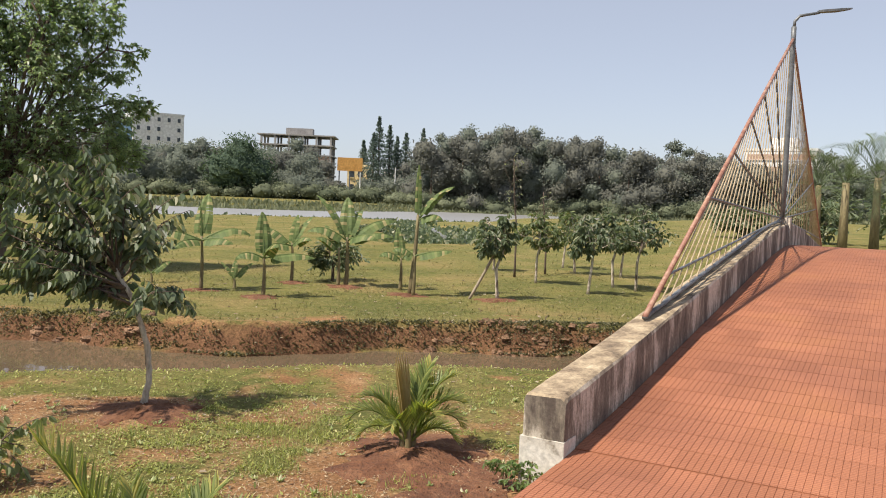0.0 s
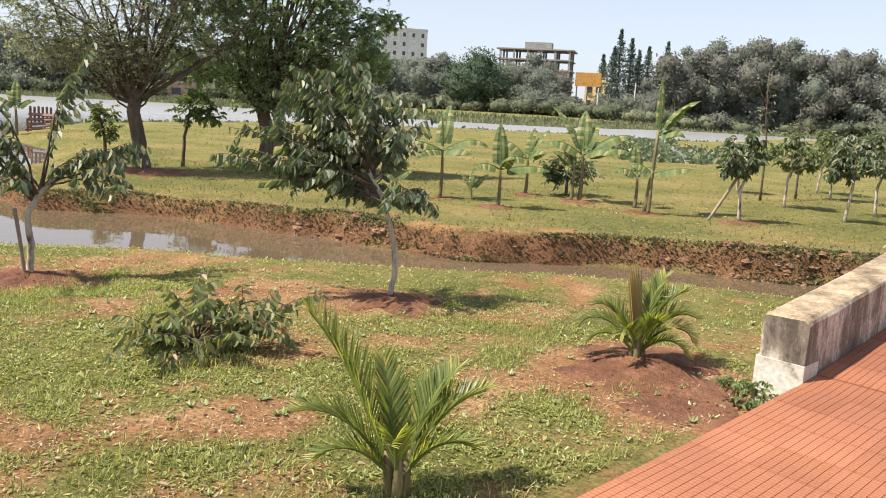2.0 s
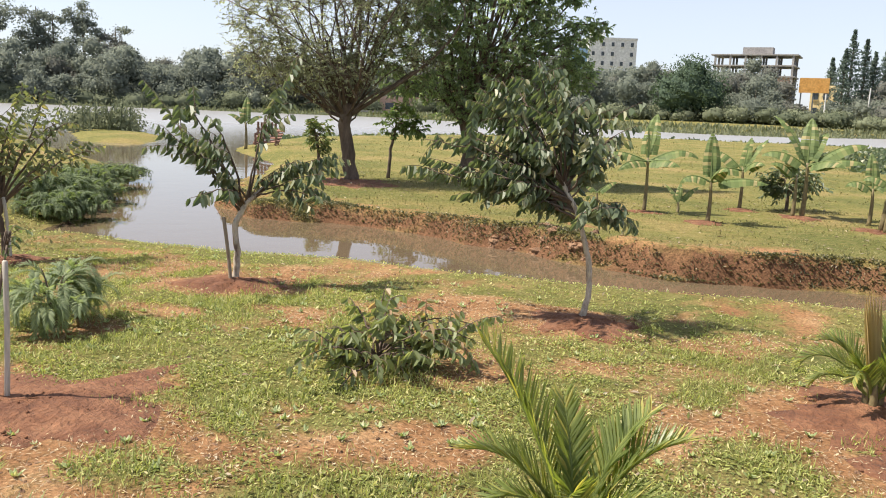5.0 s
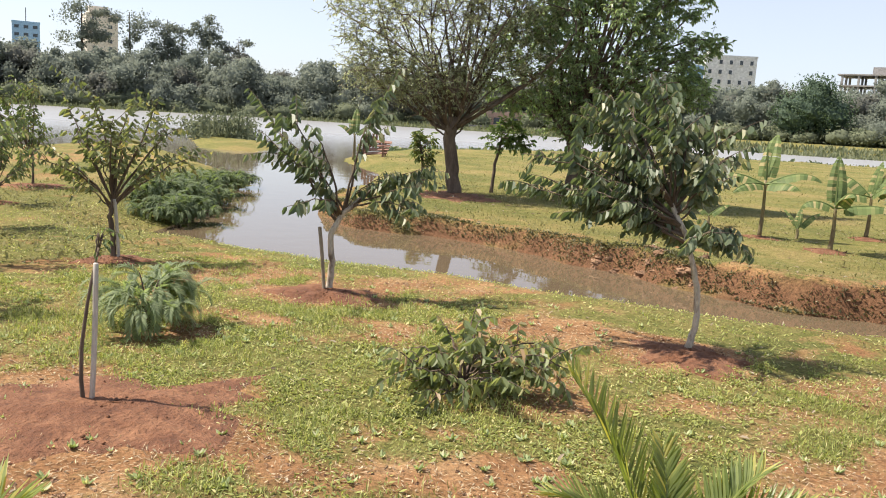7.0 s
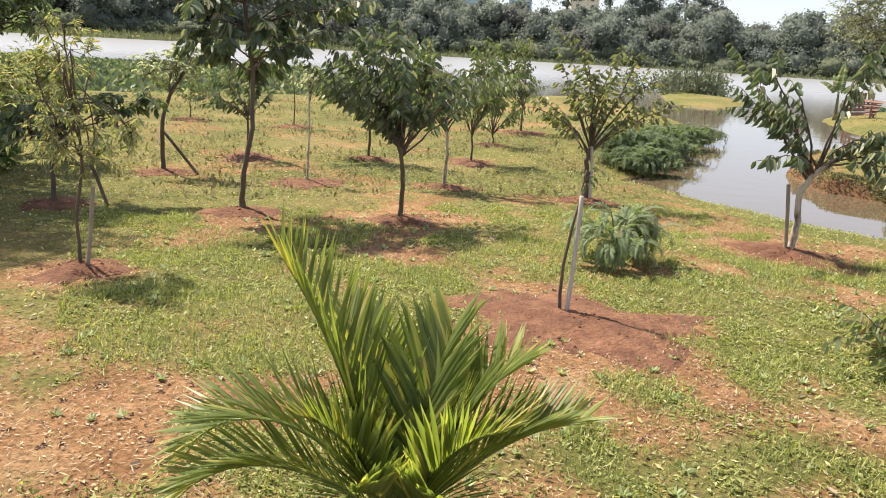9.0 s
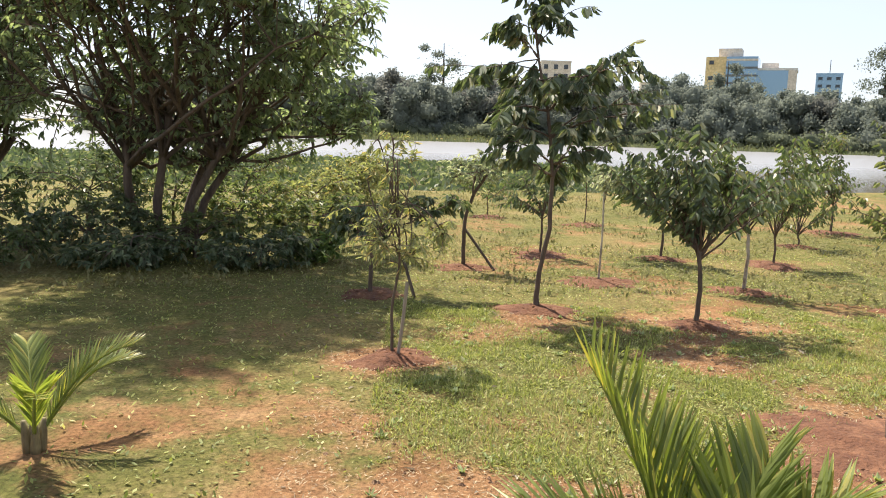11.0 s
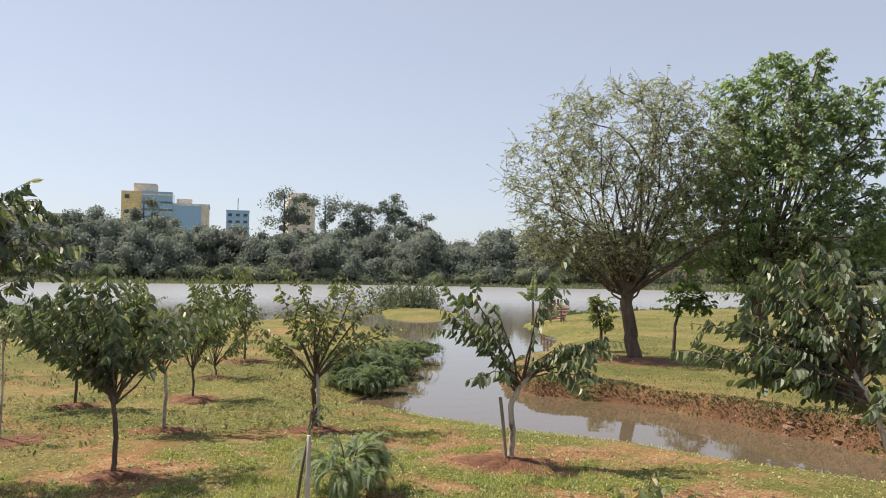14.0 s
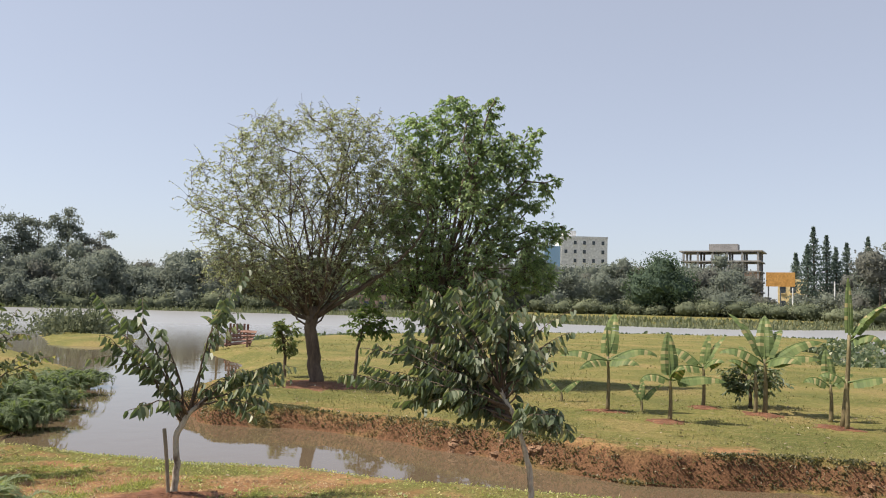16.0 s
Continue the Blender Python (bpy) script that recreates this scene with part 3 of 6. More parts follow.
def tree(name, x, y, label, category, trunk, radii, lobes, limbs, twigs, leaf, bark, leaf_mat, seed, group="", sink=0.03, **more):
    ob = thing(name, (x, y, gz(x, y) - sink), label, category, group, turn=facing(x, y))
    wood, crown = grow(trunk, radii, lobes, limbs, twigs, leaf, seed, **more)
    part("trunk", wood, bark, ob, shade=True)
    if crown.n:
        part("crown", crown, leaf_mat, ob)
    return ob


def mound(x, y, radius, height, seed, label="low mound of loose red soil round a planting"):
    """A heap of dug soil with an uneven edge and clods."""
    r = np.random.default_rng(seed)
    geo = Geo()
    rings, sides = 9, 30
    height = height * 0.65
    ang = np.linspace(0, 2 * np.pi, sides, endpoint=False)
    edge = 1 + 0.18 * np.sin(ang * 2 + r.uniform(0, 6)) + 0.14 * np.sin(ang * 5 + r.uniform(0, 6)) + r.normal(0, 0.13, sides)
    v = []
    for i in range(rings + 1):
        k = i / rings
        px, py = x + np.cos(ang) * edge * radius * k, y + np.sin(ang) * edge * radius * k
        z = ground_z(px, py) + height * (1 - smooth(0.15, 1.0, np.full(sides, k))) + r.normal(0, height * 0.09, sides) * (k < 0.97) + 0.006 - 0.03 * (k > 0.97)
        v.append(np.stack([px, py, z], 1))
    f = []
    k = np.arange(sides)
    for i in range(rings):
        p, q = i * sides, (i + 1) * sides
        f += np.stack([p + k, q + k, q + (k + 1) % sides, p + (k + 1) % sides], 1).tolist()
    geo.add(np.concatenate(v), f)
    for _ in range(60):
        a, d = r.uniform(0, 6.28), radius * r.uniform(0.05, 1.25)
        px, py, s = x + math.cos(a) * d, y + math.sin(a) * d, 0.004 + 0.013 * r.uniform() ** 2
        zz = gz(px, py) + height * float(1 - smooth(0.15, 1.0, np.array(d / radius))) + s * 0.4
        c = np.array([px, py, zz])
        o = np.array([(1, 0, 0), (0, 1, 0), (-1, 0, 0), (0, -1, 0), (0, 0, 0.8), (0, 0, -0.8)]) * s * r.uniform(0.6, 1.3, (6, 1))
        geo.add(c + o, [[0, 1, 4], [1, 2, 4], [2, 3, 4], [3, 0, 4], [1, 0, 5], [2, 1, 5], [3, 2, 5], [0, 3, 5]])
    return tagged(part("soil_mound", geo, MAT_SOIL, shade=True), label, "soil", "soil mounds", "stuff")


def stake(a, b, radius, mat, label, name="stake", sides=8):
    """A pole from a to b, with a chamfered head."""
    a, b = np.array(a, float), np.array(b, float)
    ob = thing(name, a, label, "stake")
    line = curve((0, 0, 0), b - a, (0.006, 0.004, 0), 7)
    line = np.concatenate([line, [line[-1] + (line[-1] - line[-2]) * 0.04]])
    part("shaft", Geo().tube(line, [radius] * 7 + [radius * 0.6], sides), mat, ob, shade=True)
    return ob


def on(x, y, dx=0.0, dy=0.0, z=0.0):
    """A point dx to the right and dy behind (x, y), z over the ground there."""
    a = radians(facing(x, y))
    px, py = x + math.cos(a) * dx - math.sin(a) * dy, y + math.sin(a) * dx + math.cos(a) * dy
    return px, py, gz(px, py) + z


# The leaning young tree by the stream, with drooping leaves in rows
bough_tree("young_tree", -2.36, 8.12, "leaning young tree with dark drooping leaves",
     [(0, 0, 0), (0.07, 0, 0.3), (0.05, 0, 0.55), (-0.03, 0, 0.85), (-0.11, 0, 1.05), (-0.22, 0, 1.25)], (0.028, 0.018),
     [(0.85, (-1.34, 0, 1.45)), (0.9, (-1.12, 0, 1.66)), (0.95, (-0.86, 0, 1.88)), (1.0, (-0.66, 0, 2.0)), (1.0, (-0.42, 0, 2.2)), (1.0, (-0.2, 0, 1.85)), (0.95, (0.1, -0.1, 1.75)), (0.9, (0.02, -0.2, 1.5)),
      (0.75, (0.12, -0.1, 1.05)), (0.72, (-0.7, -0.1, 1.12)), (0.7, (-0.35, 0.1, 1.1)), (0.72, (-1.0, 0.1, 1.25)), (0.82, (-0.75, -0.1, 1.3)), (0.9, (-0.95, 0.1, 1.42)), (1.0, (-0.6, -0.1, 1.65)), (0.95, (-0.5, 0.2, 1.4))],
     3, 6, (0.104, 0.056, 17, 1.2), MAT_PALE_BARK, MAT_LEAF_DARK, 21, 0.22, 0.03)
mound(-2.3, 8.05, 0.5, 0.09, 1)
# The staked, cut-back tree
bough_tree("young_tree", -5.82, 7.52, "cut-back young tree with pale forked trunk",
     [(0, 0, 0), (0.02, 0, 0.35), (0.0, 0, 0.66), (0.1, 0.02, 0.85), (0.29, 0.02, 1.02)], (0.034, 0.026),
     [(0.7, (-0.42, 0, 1.8)), (0.72, (-0.58, 0, 1.52)), (0.7, (-0.27, -0.1, 1.05)), (0.8, (0.4, 0.05, 1.8)), (0.85, (1.02, 0, 1.22)), (0.85, (0.76, -0.1, 0.95)), (0.78, (-0.2, 0, 1.42)), (0.8, (0.55, 0, 1.3))],
     2, 4, (0.125, 0.06, 13, 1.15), MAT_PALE_BARK, MAT_LEAF_DARK, 22, 0.18)
mound(-5.8, 7.45, 0.55, 0.1, 2)
sx, sy, sz = on(-5.82, 7.52, -0.04, -0.06, -0.05)
stake((sx, sy, sz), (sx - 0.05, sy - 0.05, sz + 0.74), 0.018, MAT_BAMBOO, "thin grey wooden stake tied beside a sapling")
# The pole-tied sapling with feathery leaves
tree("sapling", -4.43, 4.14, "thin bare sapling tied to a whitewashed pole", "tree",
     [(0, 0, 0), (-0.01, 0, 0.35), (0.03, 0.02, 0.65), (0.09, 0.04, 0.95)], (0.013, 0.007),
     [(0.12, 0.05, 1.0, 0.1, 0.08, 0.08)], 3, 8, (0.05, 0.016, 6, 0.35), MAT_BARK, MAT_FEATHER, 23, twig_r=0.004)
px, py, pz = on(-4.40, 4.17, 0.0, 0.0, -0.05)
stake((px, py, pz), (px - 0.005, py + 0.04, pz + 0.88), 0.017, MAT_WHITEPOLE, "whitewashed pole beside a thin sapling", sides=6)
mound(-4.25, 4.2, 0.8, 0.07, 3)
# The open-crowned tree behind it
bough_tree("young_tree", -8.8, 6.97, "open-crowned young tree with yellowing tips",
     [(0, 0, 0), (0, 0, 0.3), (-0.03, 0, 0.55), (0.0, 0, 0.75)], (0.034, 0.026),
     [(0.9, (-0.75, 0, 1.3)), (0.95, (-0.5, 0, 1.6)), (1.0, (-0.2, 0, 1.9)), (1.0, (0.1, 0, 1.75)), (1.0, (0.45, 0, 1.85)), (0.95, (0.65, 0, 1.6)), (0.9, (0.8, 0, 1.3)), (0.85, (0.5, 0, 1.1)), (0.85, (-0.5, 0, 1.0)), (1.0, (0.2, 0, 1.4)), (1.0, (-0.25, 0, 1.4))],
     2, 5, (0.098, 0.048, 11, 0.8), MAT_BARK, MAT_LEAF_OLIVE, 24, 0.3, 0.12)
mound(-8.8, 6.97, 0.4, 0.07, 4)
stake(on(-8.8, 6.97, 0.06, -0.03, -0.04), on(-8.8, 6.97, 0.02, -0.03, 0.72), 0.02, MAT_WHITEPOLE, "pale stake tied to a young trunk")
# The orchard rows on the lawn
ORCHARD = [
    # x, y, trunk top, trunk radius, lobes, twigs, leaf, bark, leaves
    (-7.72, 4.08, 0.85, 0.04, [(-0.2, 0, 1.35, 0.5, 0.5, 0.36), (0.2, 0, 1.4, 0.42, 0.4, 0.34), (-0.35, 0, 1.6, 0.3, 0.3, 0.2), (0.05, 0, 1.65, 0.25, 0.25, 0.15)], 230, (0.105, 0.046, 11, 0.6), MAT_BARK, MAT_LEAF_DARK),
    (-9.93, 5.44, 0.95, 0.035, [(0, 0, 1.45, 0.55, 0.5, 0.36), (-0.2, 0, 1.75, 0.3, 0.3, 0.18), (-0.5, 0, 1.35, 0.25, 0.3, 0.22)], 190, (0.10, 0.042, 10, 0.6), MAT_PALE_BARK, MAT_LEAF_MID),
    (-10.31, 3.65, 1.3, 0.022, [(0, 0, 1.5, 0.26, 0.25, 0.22)], 50, (0.07, 0.03, 10, 0.4), MAT_PALE_BARK, MAT_LEAF_GREY),
    (-12.65, 5.16, 0.85, 0.035, [(-0.2, 0, 1.2, 0.6, 0.5, 0.36), (0.2, 0, 1.35, 0.35, 0.35, 0.25), (-0.35, 0, 1.5, 0.25, 0.25, 0.15)], 200, (0.11, 0.05, 10, 0.6), MAT_BARK, MAT_LEAF_DARK),
    (-12.34, 6.86, 0.55, 0.03, [(0, 0, 1.2, 0.5, 0.45, 0.42), (0.08, 0, 1.9, 0.22, 0.22, 0.5), (0.2, 0, 1.5, 0.35, 0.3, 0.3)], 160, (0.09, 0.035, 9, 0.3), MAT_BARK, MAT_LEAF_MID),
    (-17.14, 10.19, 0.7, 0.04, [(0, 0, 1.5, 0.6, 0.6, 0.6), (-0.2, 0, 2.2, 0.4, 0.4, 0.4)], 180, (0.10, 0.04, 9, 0.4), MAT_BARK, MAT_LEAF_MID),
    (-14.6, 8.3, 0.3, 0.03, [(0, 0, 0.8, 0.5, 0.45, 0.55), (0.1, 0, 1.6, 0.4, 0.35, 0.55)], 170, (0.09, 0.036, 9, 0.4), MAT_BARK, MAT_LEAF_MID),
    (-17.19, 4.82, 1.0, 0.02, [(0, 0, 1.15, 0.35, 0.3, 0.25)], 50, (0.08, 0.035, 8, 0.4), MAT_BARK, MAT_LEAF_GREY),
    (-12.78, 3.22, 0.75, 0.03, [(0, 0, 0.98, 0.52, 0.45, 0.4), (0.1, 0, 1.3, 0.3, 0.3, 0.2)], 160, (0.085, 0.04, 11, 0.4), MAT_BARK, MAT_LEAF_DARK),
    (-19.5, 9.0, 0.9, 0.03, [(0, 0, 1.3, 0.5, 0.4, 0.4)], 80, (0.09, 0.04, 8, 0.4), MAT_BARK, MAT_LEAF_GREY),
    (-18.5, 2.8, 0.5, 0.02, [(0, 0, 0.8, 0.5, 0.4, 0.3)], 60, (0.08, 0.035, 8, 0.4), MAT_BARK, MAT_LEAF_MID),
]
for n, (x, y, top, rad, lobes, twigs, leaf, bark, leaves) in enumerate(ORCHARD):
    q = np.random.default_rng(40 + n)
    ends = []
    for cx, cy, cz, ex, ey, ez in lobes:
        for k in range(max(2, round(9 * ex))):
            a = q.uniform(0, 6.28)
            ends.append((q.uniform(0.88, 1.0), (1.25 * cx + math.cos(a) * ex * 1.1, cy, cz + 0.06 + math.sin(a) * ez * 0.6)))
    bough_tree("young_tree", x, y, "young planted fruit tree with a low leafy crown", [(0, 0, 0), (0.02, 0, top * 0.5), (-0.03 + 0.02 * (n % 3), 0, top)], (rad * 0.68, rad * 0.5),
               ends, 2, 5, (leaf[0] * 1.1, leaf[1] * 1.15, 14, 1.0), bark, leaves, 40 + n, lobes[0][4] * 0.6, 0.05, False, "planted young trees")
    mound(x, y, 0.34 + 0.1 * (n % 3), 0.07, 50 + n)
# The tall one with large dark leaves
bough_tree("tall_young_tree", -8.16, 2.53, "tall young tree with large dark compound leaves",
     [(0, 0, 0), (0.0, 0, 0.4), (0.1, 0, 0.9), (0.1, 0, 1.5), (0.02, 0, 2.1), (-0.08, 0, 2.55), (-0.18, 0, 3.12)], (0.029, 0.01),
     [(0.98, (-0.22, 0, 3.35)), (0.92, (0.05, 0, 3.05)), (0.88, (-0.42, 0, 2.95)), (0.8, (-0.6, 0, 2.5)), (0.72, (0.85, 0, 2.5)), (0.7, (0.5, 0, 2.42)), (0.66, (-0.5, 0, 2.05)), (0.64, (0.9, 0, 2.1)),
      (0.55, (-0.35, 0, 1.75)), (0.52, (0.65, 0, 1.78)), (0.5, (0.3, 0, 1.52)), (0.75, (0.25, 0, 2.3)), (0.6, (0.35, 0, 1.95)), (0.8, (-0.2, 0, 2.35))],
     3, 5, (0.15, 0.058, 10, 0.85), MAT_BARK, MAT_LEAF_DARK, 25, 0.3, 0.06, True)
mound(-8.16, 2.53, 0.42, 0.08, 5)
# Thin willowy one with sticks
tree("sapling", -6.09, 1.1, "thin sapling with sparse willowy leaves", "tree",
     [(0, 0, 0), (-0.02, 0, 0.45), (0.04, 0, 0.8), (0.02, 0, 1.2), (0.0, 0, 1.6)], (0.013, 0.006),
     [(0.0, 0, 1.0, 0.48, 0.4, 0.28), (-0.05, 0, 1.55, 0.25, 0.25, 0.35), (0.3, 0, 1.05, 0.25, 0.2, 0.12)], 14, 130, (0.065, 0.014, 13, 0.5), MAT_BARK, MAT_LEAF_YELLOW, 26)
stake(on(-6.09, 1.1, 0.03, -0.05, -0.04), on(-6.09, 1.1, 0.1, -0.04, 0.62), 0.014, MAT_BAMBOO, "thin brown stick beside a sapling")
mound(-6.09, 1.1, 0.36, 0.09, 6)
# Leaning one with a prop
tree("young_tree", -11.16, 1.9, "leaning young tree held by a dark prop", "tree",
     [(0, 0, 0), (0.0, 0, 0.5), (0.02, 0, 0.8), (0.12, 0, 1.1), (0.3, 0, 1.38)], (0.03, 0.02),
     [(0.1, 0, 1.4, 0.55, 0.45, 0.22), (0.3, 0, 1.6, 0.3, 0.3, 0.15)], 9, 80, (0.075, 0.03, 9, 0.4), MAT_BARK, MAT_LEAF_GREY, 27)
stake(on(-11.16, 1.9, 0.46, -0.1, -0.03), on(-11.16, 1.9, 0.02, 0.0, 0.55), 0.02, MAT_BARK, "dark wooden prop leaning on a young trunk", "prop")
mound(-11.16, 1.9, 0.42, 0.08, 7)
tree("young_tree", -8.87, 0.74, "young tree with dark leaves on a side branch", "tree",
     [(0, 0, 0), (0.0, 0, 0.45), (0.02, 0, 0.7)], (0.025, 0.02),
     [(-0.15, 0, 0.85, 0.4, 0.35, 0.25), (0.75, 0, 1.1, 0.42, 0.3, 0.12), (0.3, 0, 1.0, 0.4, 0.3, 0.15)], 9, 110, (0.10, 0.04, 10, 0.6), MAT_BARK, MAT_LEAF_DARK, 28)
stake(on(-8.87, 0.74, 0.5, -0.1, -0.03), on(-8.87, 0.74, 0.36, -0.05, 0.42), 0.018, MAT_BARK, "short dark leaning stick", "prop")
mound(-8.87, 0.74, 0.4, 0.06, 8)

# Broad-leaved low shrub
bough_tree("shrub", -3.02, 5.9, "low shrub with rows of oval green leaves",
           [(0, 0, 0), (0.0, 0, 0.06), (0.02, 0, 0.14)], (0.02, 0.014),
           [(0.7, (-0.44, 0, 0.17)), (0.8, (-0.33, 0, 0.25)), (0.9, (-0.15, 0, 0.29)), (1.0, (0.02, 0, 0.44)), (1.0, (0.17, 0, 0.27)), (0.9, (0.32, 0, 0.24)), (0.8, (0.5, 0, 0.25)), (0.8, (0.68, -0.05, 0.24)), (0.6, (0.4, -0.1, 0.12)), (0.6, (-0.25, -0.1, 0.12)), (0.8, (0.1, -0.05, 0.18)), (0.6, (0.55, 0.1, 0.14))],
           3, 3, (0.085, 0.047, 18, 0.8), MAT_BARK, leaf_material("shrub_leaves", (0.105, 0.15, 0.055), (0.23, 0.275, 0.11), 0.45, 0.5, (0.38, 0.24, 0.13), (1.3, 1.25, 0.6), 0.4), 29, 0.22, 0.16, category="shrub")

# The two big trees on the far bank
tree("big_tree", -12.13, 18.29, "big spreading tree with thin dusty foliage", "tree",
     [(0, 0, 0), (-0.08, 0, 0.6), (-0.18, 0, 1.3), (-0.12, 0, 1.95)], (0.18, 0.14),
     [(-0.9, 0, 4.0, 2.1, 1.9, 1.8), (-0.3, 0, 5.7, 1.9, 1.6, 1.6), (-2.3, 0, 4.7, 1.2, 1.1, 1.5), (-2.0, 0, 3.0, 1.1, 1.1, 0.8), (0.9, 0, 5.0, 1.2, 1.3, 1.6), (-1.0, 0, 2.9, 1.5, 1.4, 0.7), (-0.6, 0, 2.6, 1.5, 1.4, 0.7), (-1.5, 0, 6.2, 0.8, 0.8, 0.6), (0.8, 0, 6.6, 0.9, 0.8, 0.5), (1.3, 0, 3.4, 1.2, 1.2, 0.9), (1.7, 0, 5.2, 1.0, 1.0, 1.4)],
     44, 6500, (0.076, 0.036, 5, 0.3), MAT_BARK, MAT_LEAF_GREY, 30, twig_r=0.011, wander=0.14, inner=0.25, sides=12)
tree("big_tree", -10.2, 20.9, "big tree with dense bright green foliage", "tree",
     [(0, 0, 0), (0.05, 0, 1.0), (-0.1, 0, 2.0)], (0.2, 0.16),
     [(-1.0, 0, 3.4, 1.8, 1.7, 1.5), (0.6, 0, 2.2, 1.6, 1.4, 0.8), (0.5, 0, 4.2, 2.1, 1.9, 1.8), (0.6, 0, 6.0, 1.4, 1.3, 1.3), (1.4, 0, 5.6, 1.1, 1.2, 1.5), (1.9, 0, 3.4, 1.3, 1.3, 1.0), (0.3, 0, 7.4, 0.6, 0.6, 0.5), (1.1, 0, 7.2, 0.5, 0.5, 0.4), (2.9, 0, 4.1, 0.6, 0.6, 0.4), (-0.4, 0, 5.4, 1.2, 1.2, 0.9), (-0.5, 0, 6.7, 0.9, 0.9, 0.7), (2.2, 0, 6.2, 0.7, 0.7, 0.6), (2.5, 0, 5.1, 0.7, 0.7, 0.5), (0.5, 0, 7.7, 0.35, 0.3, 0.25), (1.5, 0, 7.6, 0.3, 0.3, 0.3), (2.6, 0, 6.9, 0.3, 0.3, 0.25), (3.1, 0, 5.6, 0.3, 0.3, 0.25), (3.3, 0, 4.2, 0.45, 0.4, 0.25), (2.7, 0, 3.0, 0.7, 0.7, 0.6)],
     50, 5600, (0.112, 0.048, 8, 0.5), MAT_BARK, MAT_LEAF_BIG, 31, twig_r=0.011, inner=0.3, sides=12)
# Thin stems and leafy shoots beside the big trunk
tree("shrub", *on(-12.13, 18.29, 1.0, 1.5)[:2], "leafy shoots beside a big trunk", "shrub", [(0, 0, 0), (0.05, 0, 0.8), (0.2, 0, 1.5)], (0.05, 0.03),
     [(0.3, 0, 1.6, 0.7, 0.6, 0.5), (0.7, 0, 1.4, 0.4, 0.4, 0.3)], 8, 90, (0.14, 0.06, 9, 0.4), MAT_BARK, MAT_LEAF_BRIGHT, 32)
tree("shrub", *on(-12.13, 18.29, -0.9, 2.0)[:2], "leafy shoots beside a big trunk", "shrub", [(0, 0, 0), (0.0, 0, 0.6), (-0.1, 0, 1.2)], (0.05, 0.03),
     [(0.0, 0, 1.1, 0.5, 0.5, 0.6)], 6, 60, (0.14, 0.06, 9, 0.4), MAT_BARK, MAT_LEAF_MID, 33)

# Dense tall shrubs at the lawn's shaded side
for n, (x, y, s, lobes) in enumerate([
    (-12.2, -2.6, 1.0, [(0, 0, 2.2, 1.5, 1.3, 0.9), (-1.5, 0, 2.8, 1.4, 1.3, 1.2), (0.3, 0, 3.4, 1.4, 1.3, 0.9), (1.9, 0, 2.3, 1.1, 1.0, 0.75), (1.7, 0, 3.2, 0.8, 0.8, 0.7), (2.6, 0, 2.1, 0.6, 0.6, 0.55), (-1.0, 0, 4.6, 1.5, 1.3, 1.0), (1.2, 0, 4.1, 0.9, 0.8, 0.7), (2.5, 0, 2.9, 0.8, 0.8, 0.7), (0.0, 0, 5.6, 1.4, 1.2, 0.9), (-0.5, 0, 6.8, 1.6, 1.4, 1.0), (1.0, 0, 6.1, 1.4, 1.3, 1.0), (2.9, 0, 2.2, 0.6, 0.6, 0.5), (0.6, 0, 1.7, 1.2, 1.0, 0.5), (0.5, -1.8, 3.2, 1.4, 1.2, 1.0), (1.7, -1.4, 2.9, 0.9, 1.0, 0.7), (-1.0, -1.8, 3.9, 1.5, 1.2, 1.2), (2.5, 0, 3.5, 0.7, 0.8, 0.7), (0.8, -1.6, 4.6, 1.2, 1.1, 0.9), (0.6, -2.7, 4.0, 1.3, 1.2, 0.9), (-1.4, -2.3, 4.3, 1.4, 1.3, 1.0), (1.6, -2.2, 3.0, 0.9, 0.9, 0.6), (-1.0, -2.5, 5.6, 1.5, 1.3, 1.0), (0.4, -2.4, 5.2, 1.2, 1.1, 0.8), (0.9, -3.4, 3.9, 1.1, 1.1, 0.7), (1.9, -2.8, 3.3, 0.9, 0.9, 0.55), (-0.6, -3.6, 4.6, 1.3, 1.2, 0.8), (-2.2, -3.2, 5.2, 1.4, 1.2, 0.9)]),
    (-12.8, -6.4, 1.1, [(0, 0, 2.4, 1.8, 1.5, 1.2), (0.8, 0, 3.6, 1.6, 1.4, 1.1), (-1.0, 0, 4.4, 1.6, 1.4, 1.2), (0.4, 0, 5.2, 1.3, 1.2, 0.8)]),
]):
    ob = thing("large_shrub_tree", (x, y, gz(x, y) - 0.05), "large many-stemmed dark green tree over the lawn", "tree", turn=facing(x, y))
    wood, crown = Geo(), Geo()
    for k in range(7):
        a = k * 0.9 + n
        foot = (math.cos(a) * 0.35, math.sin(a) * 0.3, 0)
        lean = (math.cos(a) * 0.9 + 0.25, math.sin(a) * 0.7, 1.7 + 0.2 * (k % 3))
        mid = (foot[0] * 1.6, foot[1] * 1.6, 0.8)
        w, c = grow([foot, mid, lean], (0.07, 0.05), [(l[0] * s, l[1], l[2] * s, l[3] * s, l[4] * s, l[5] * s) for l in lobes[k % 3::3] or lobes], 11, 380, (0.115, 0.05, 12, 0.5), 60 + 10 * n + k, twig_r=0.01)
        for src, dst in ((w, wood), (c, crown)):
            verts = np.concatenate(src.v)
            dst.v.append(verts)
            dst.f.append([[i + dst.n for i in f] for block in src.f for f in block])
            dst.n += len(verts)
    part("trunk", wood, MAT_BARK, ob, shade=True)
    part("crown", crown, MAT_LEAF_SHADE, ob)
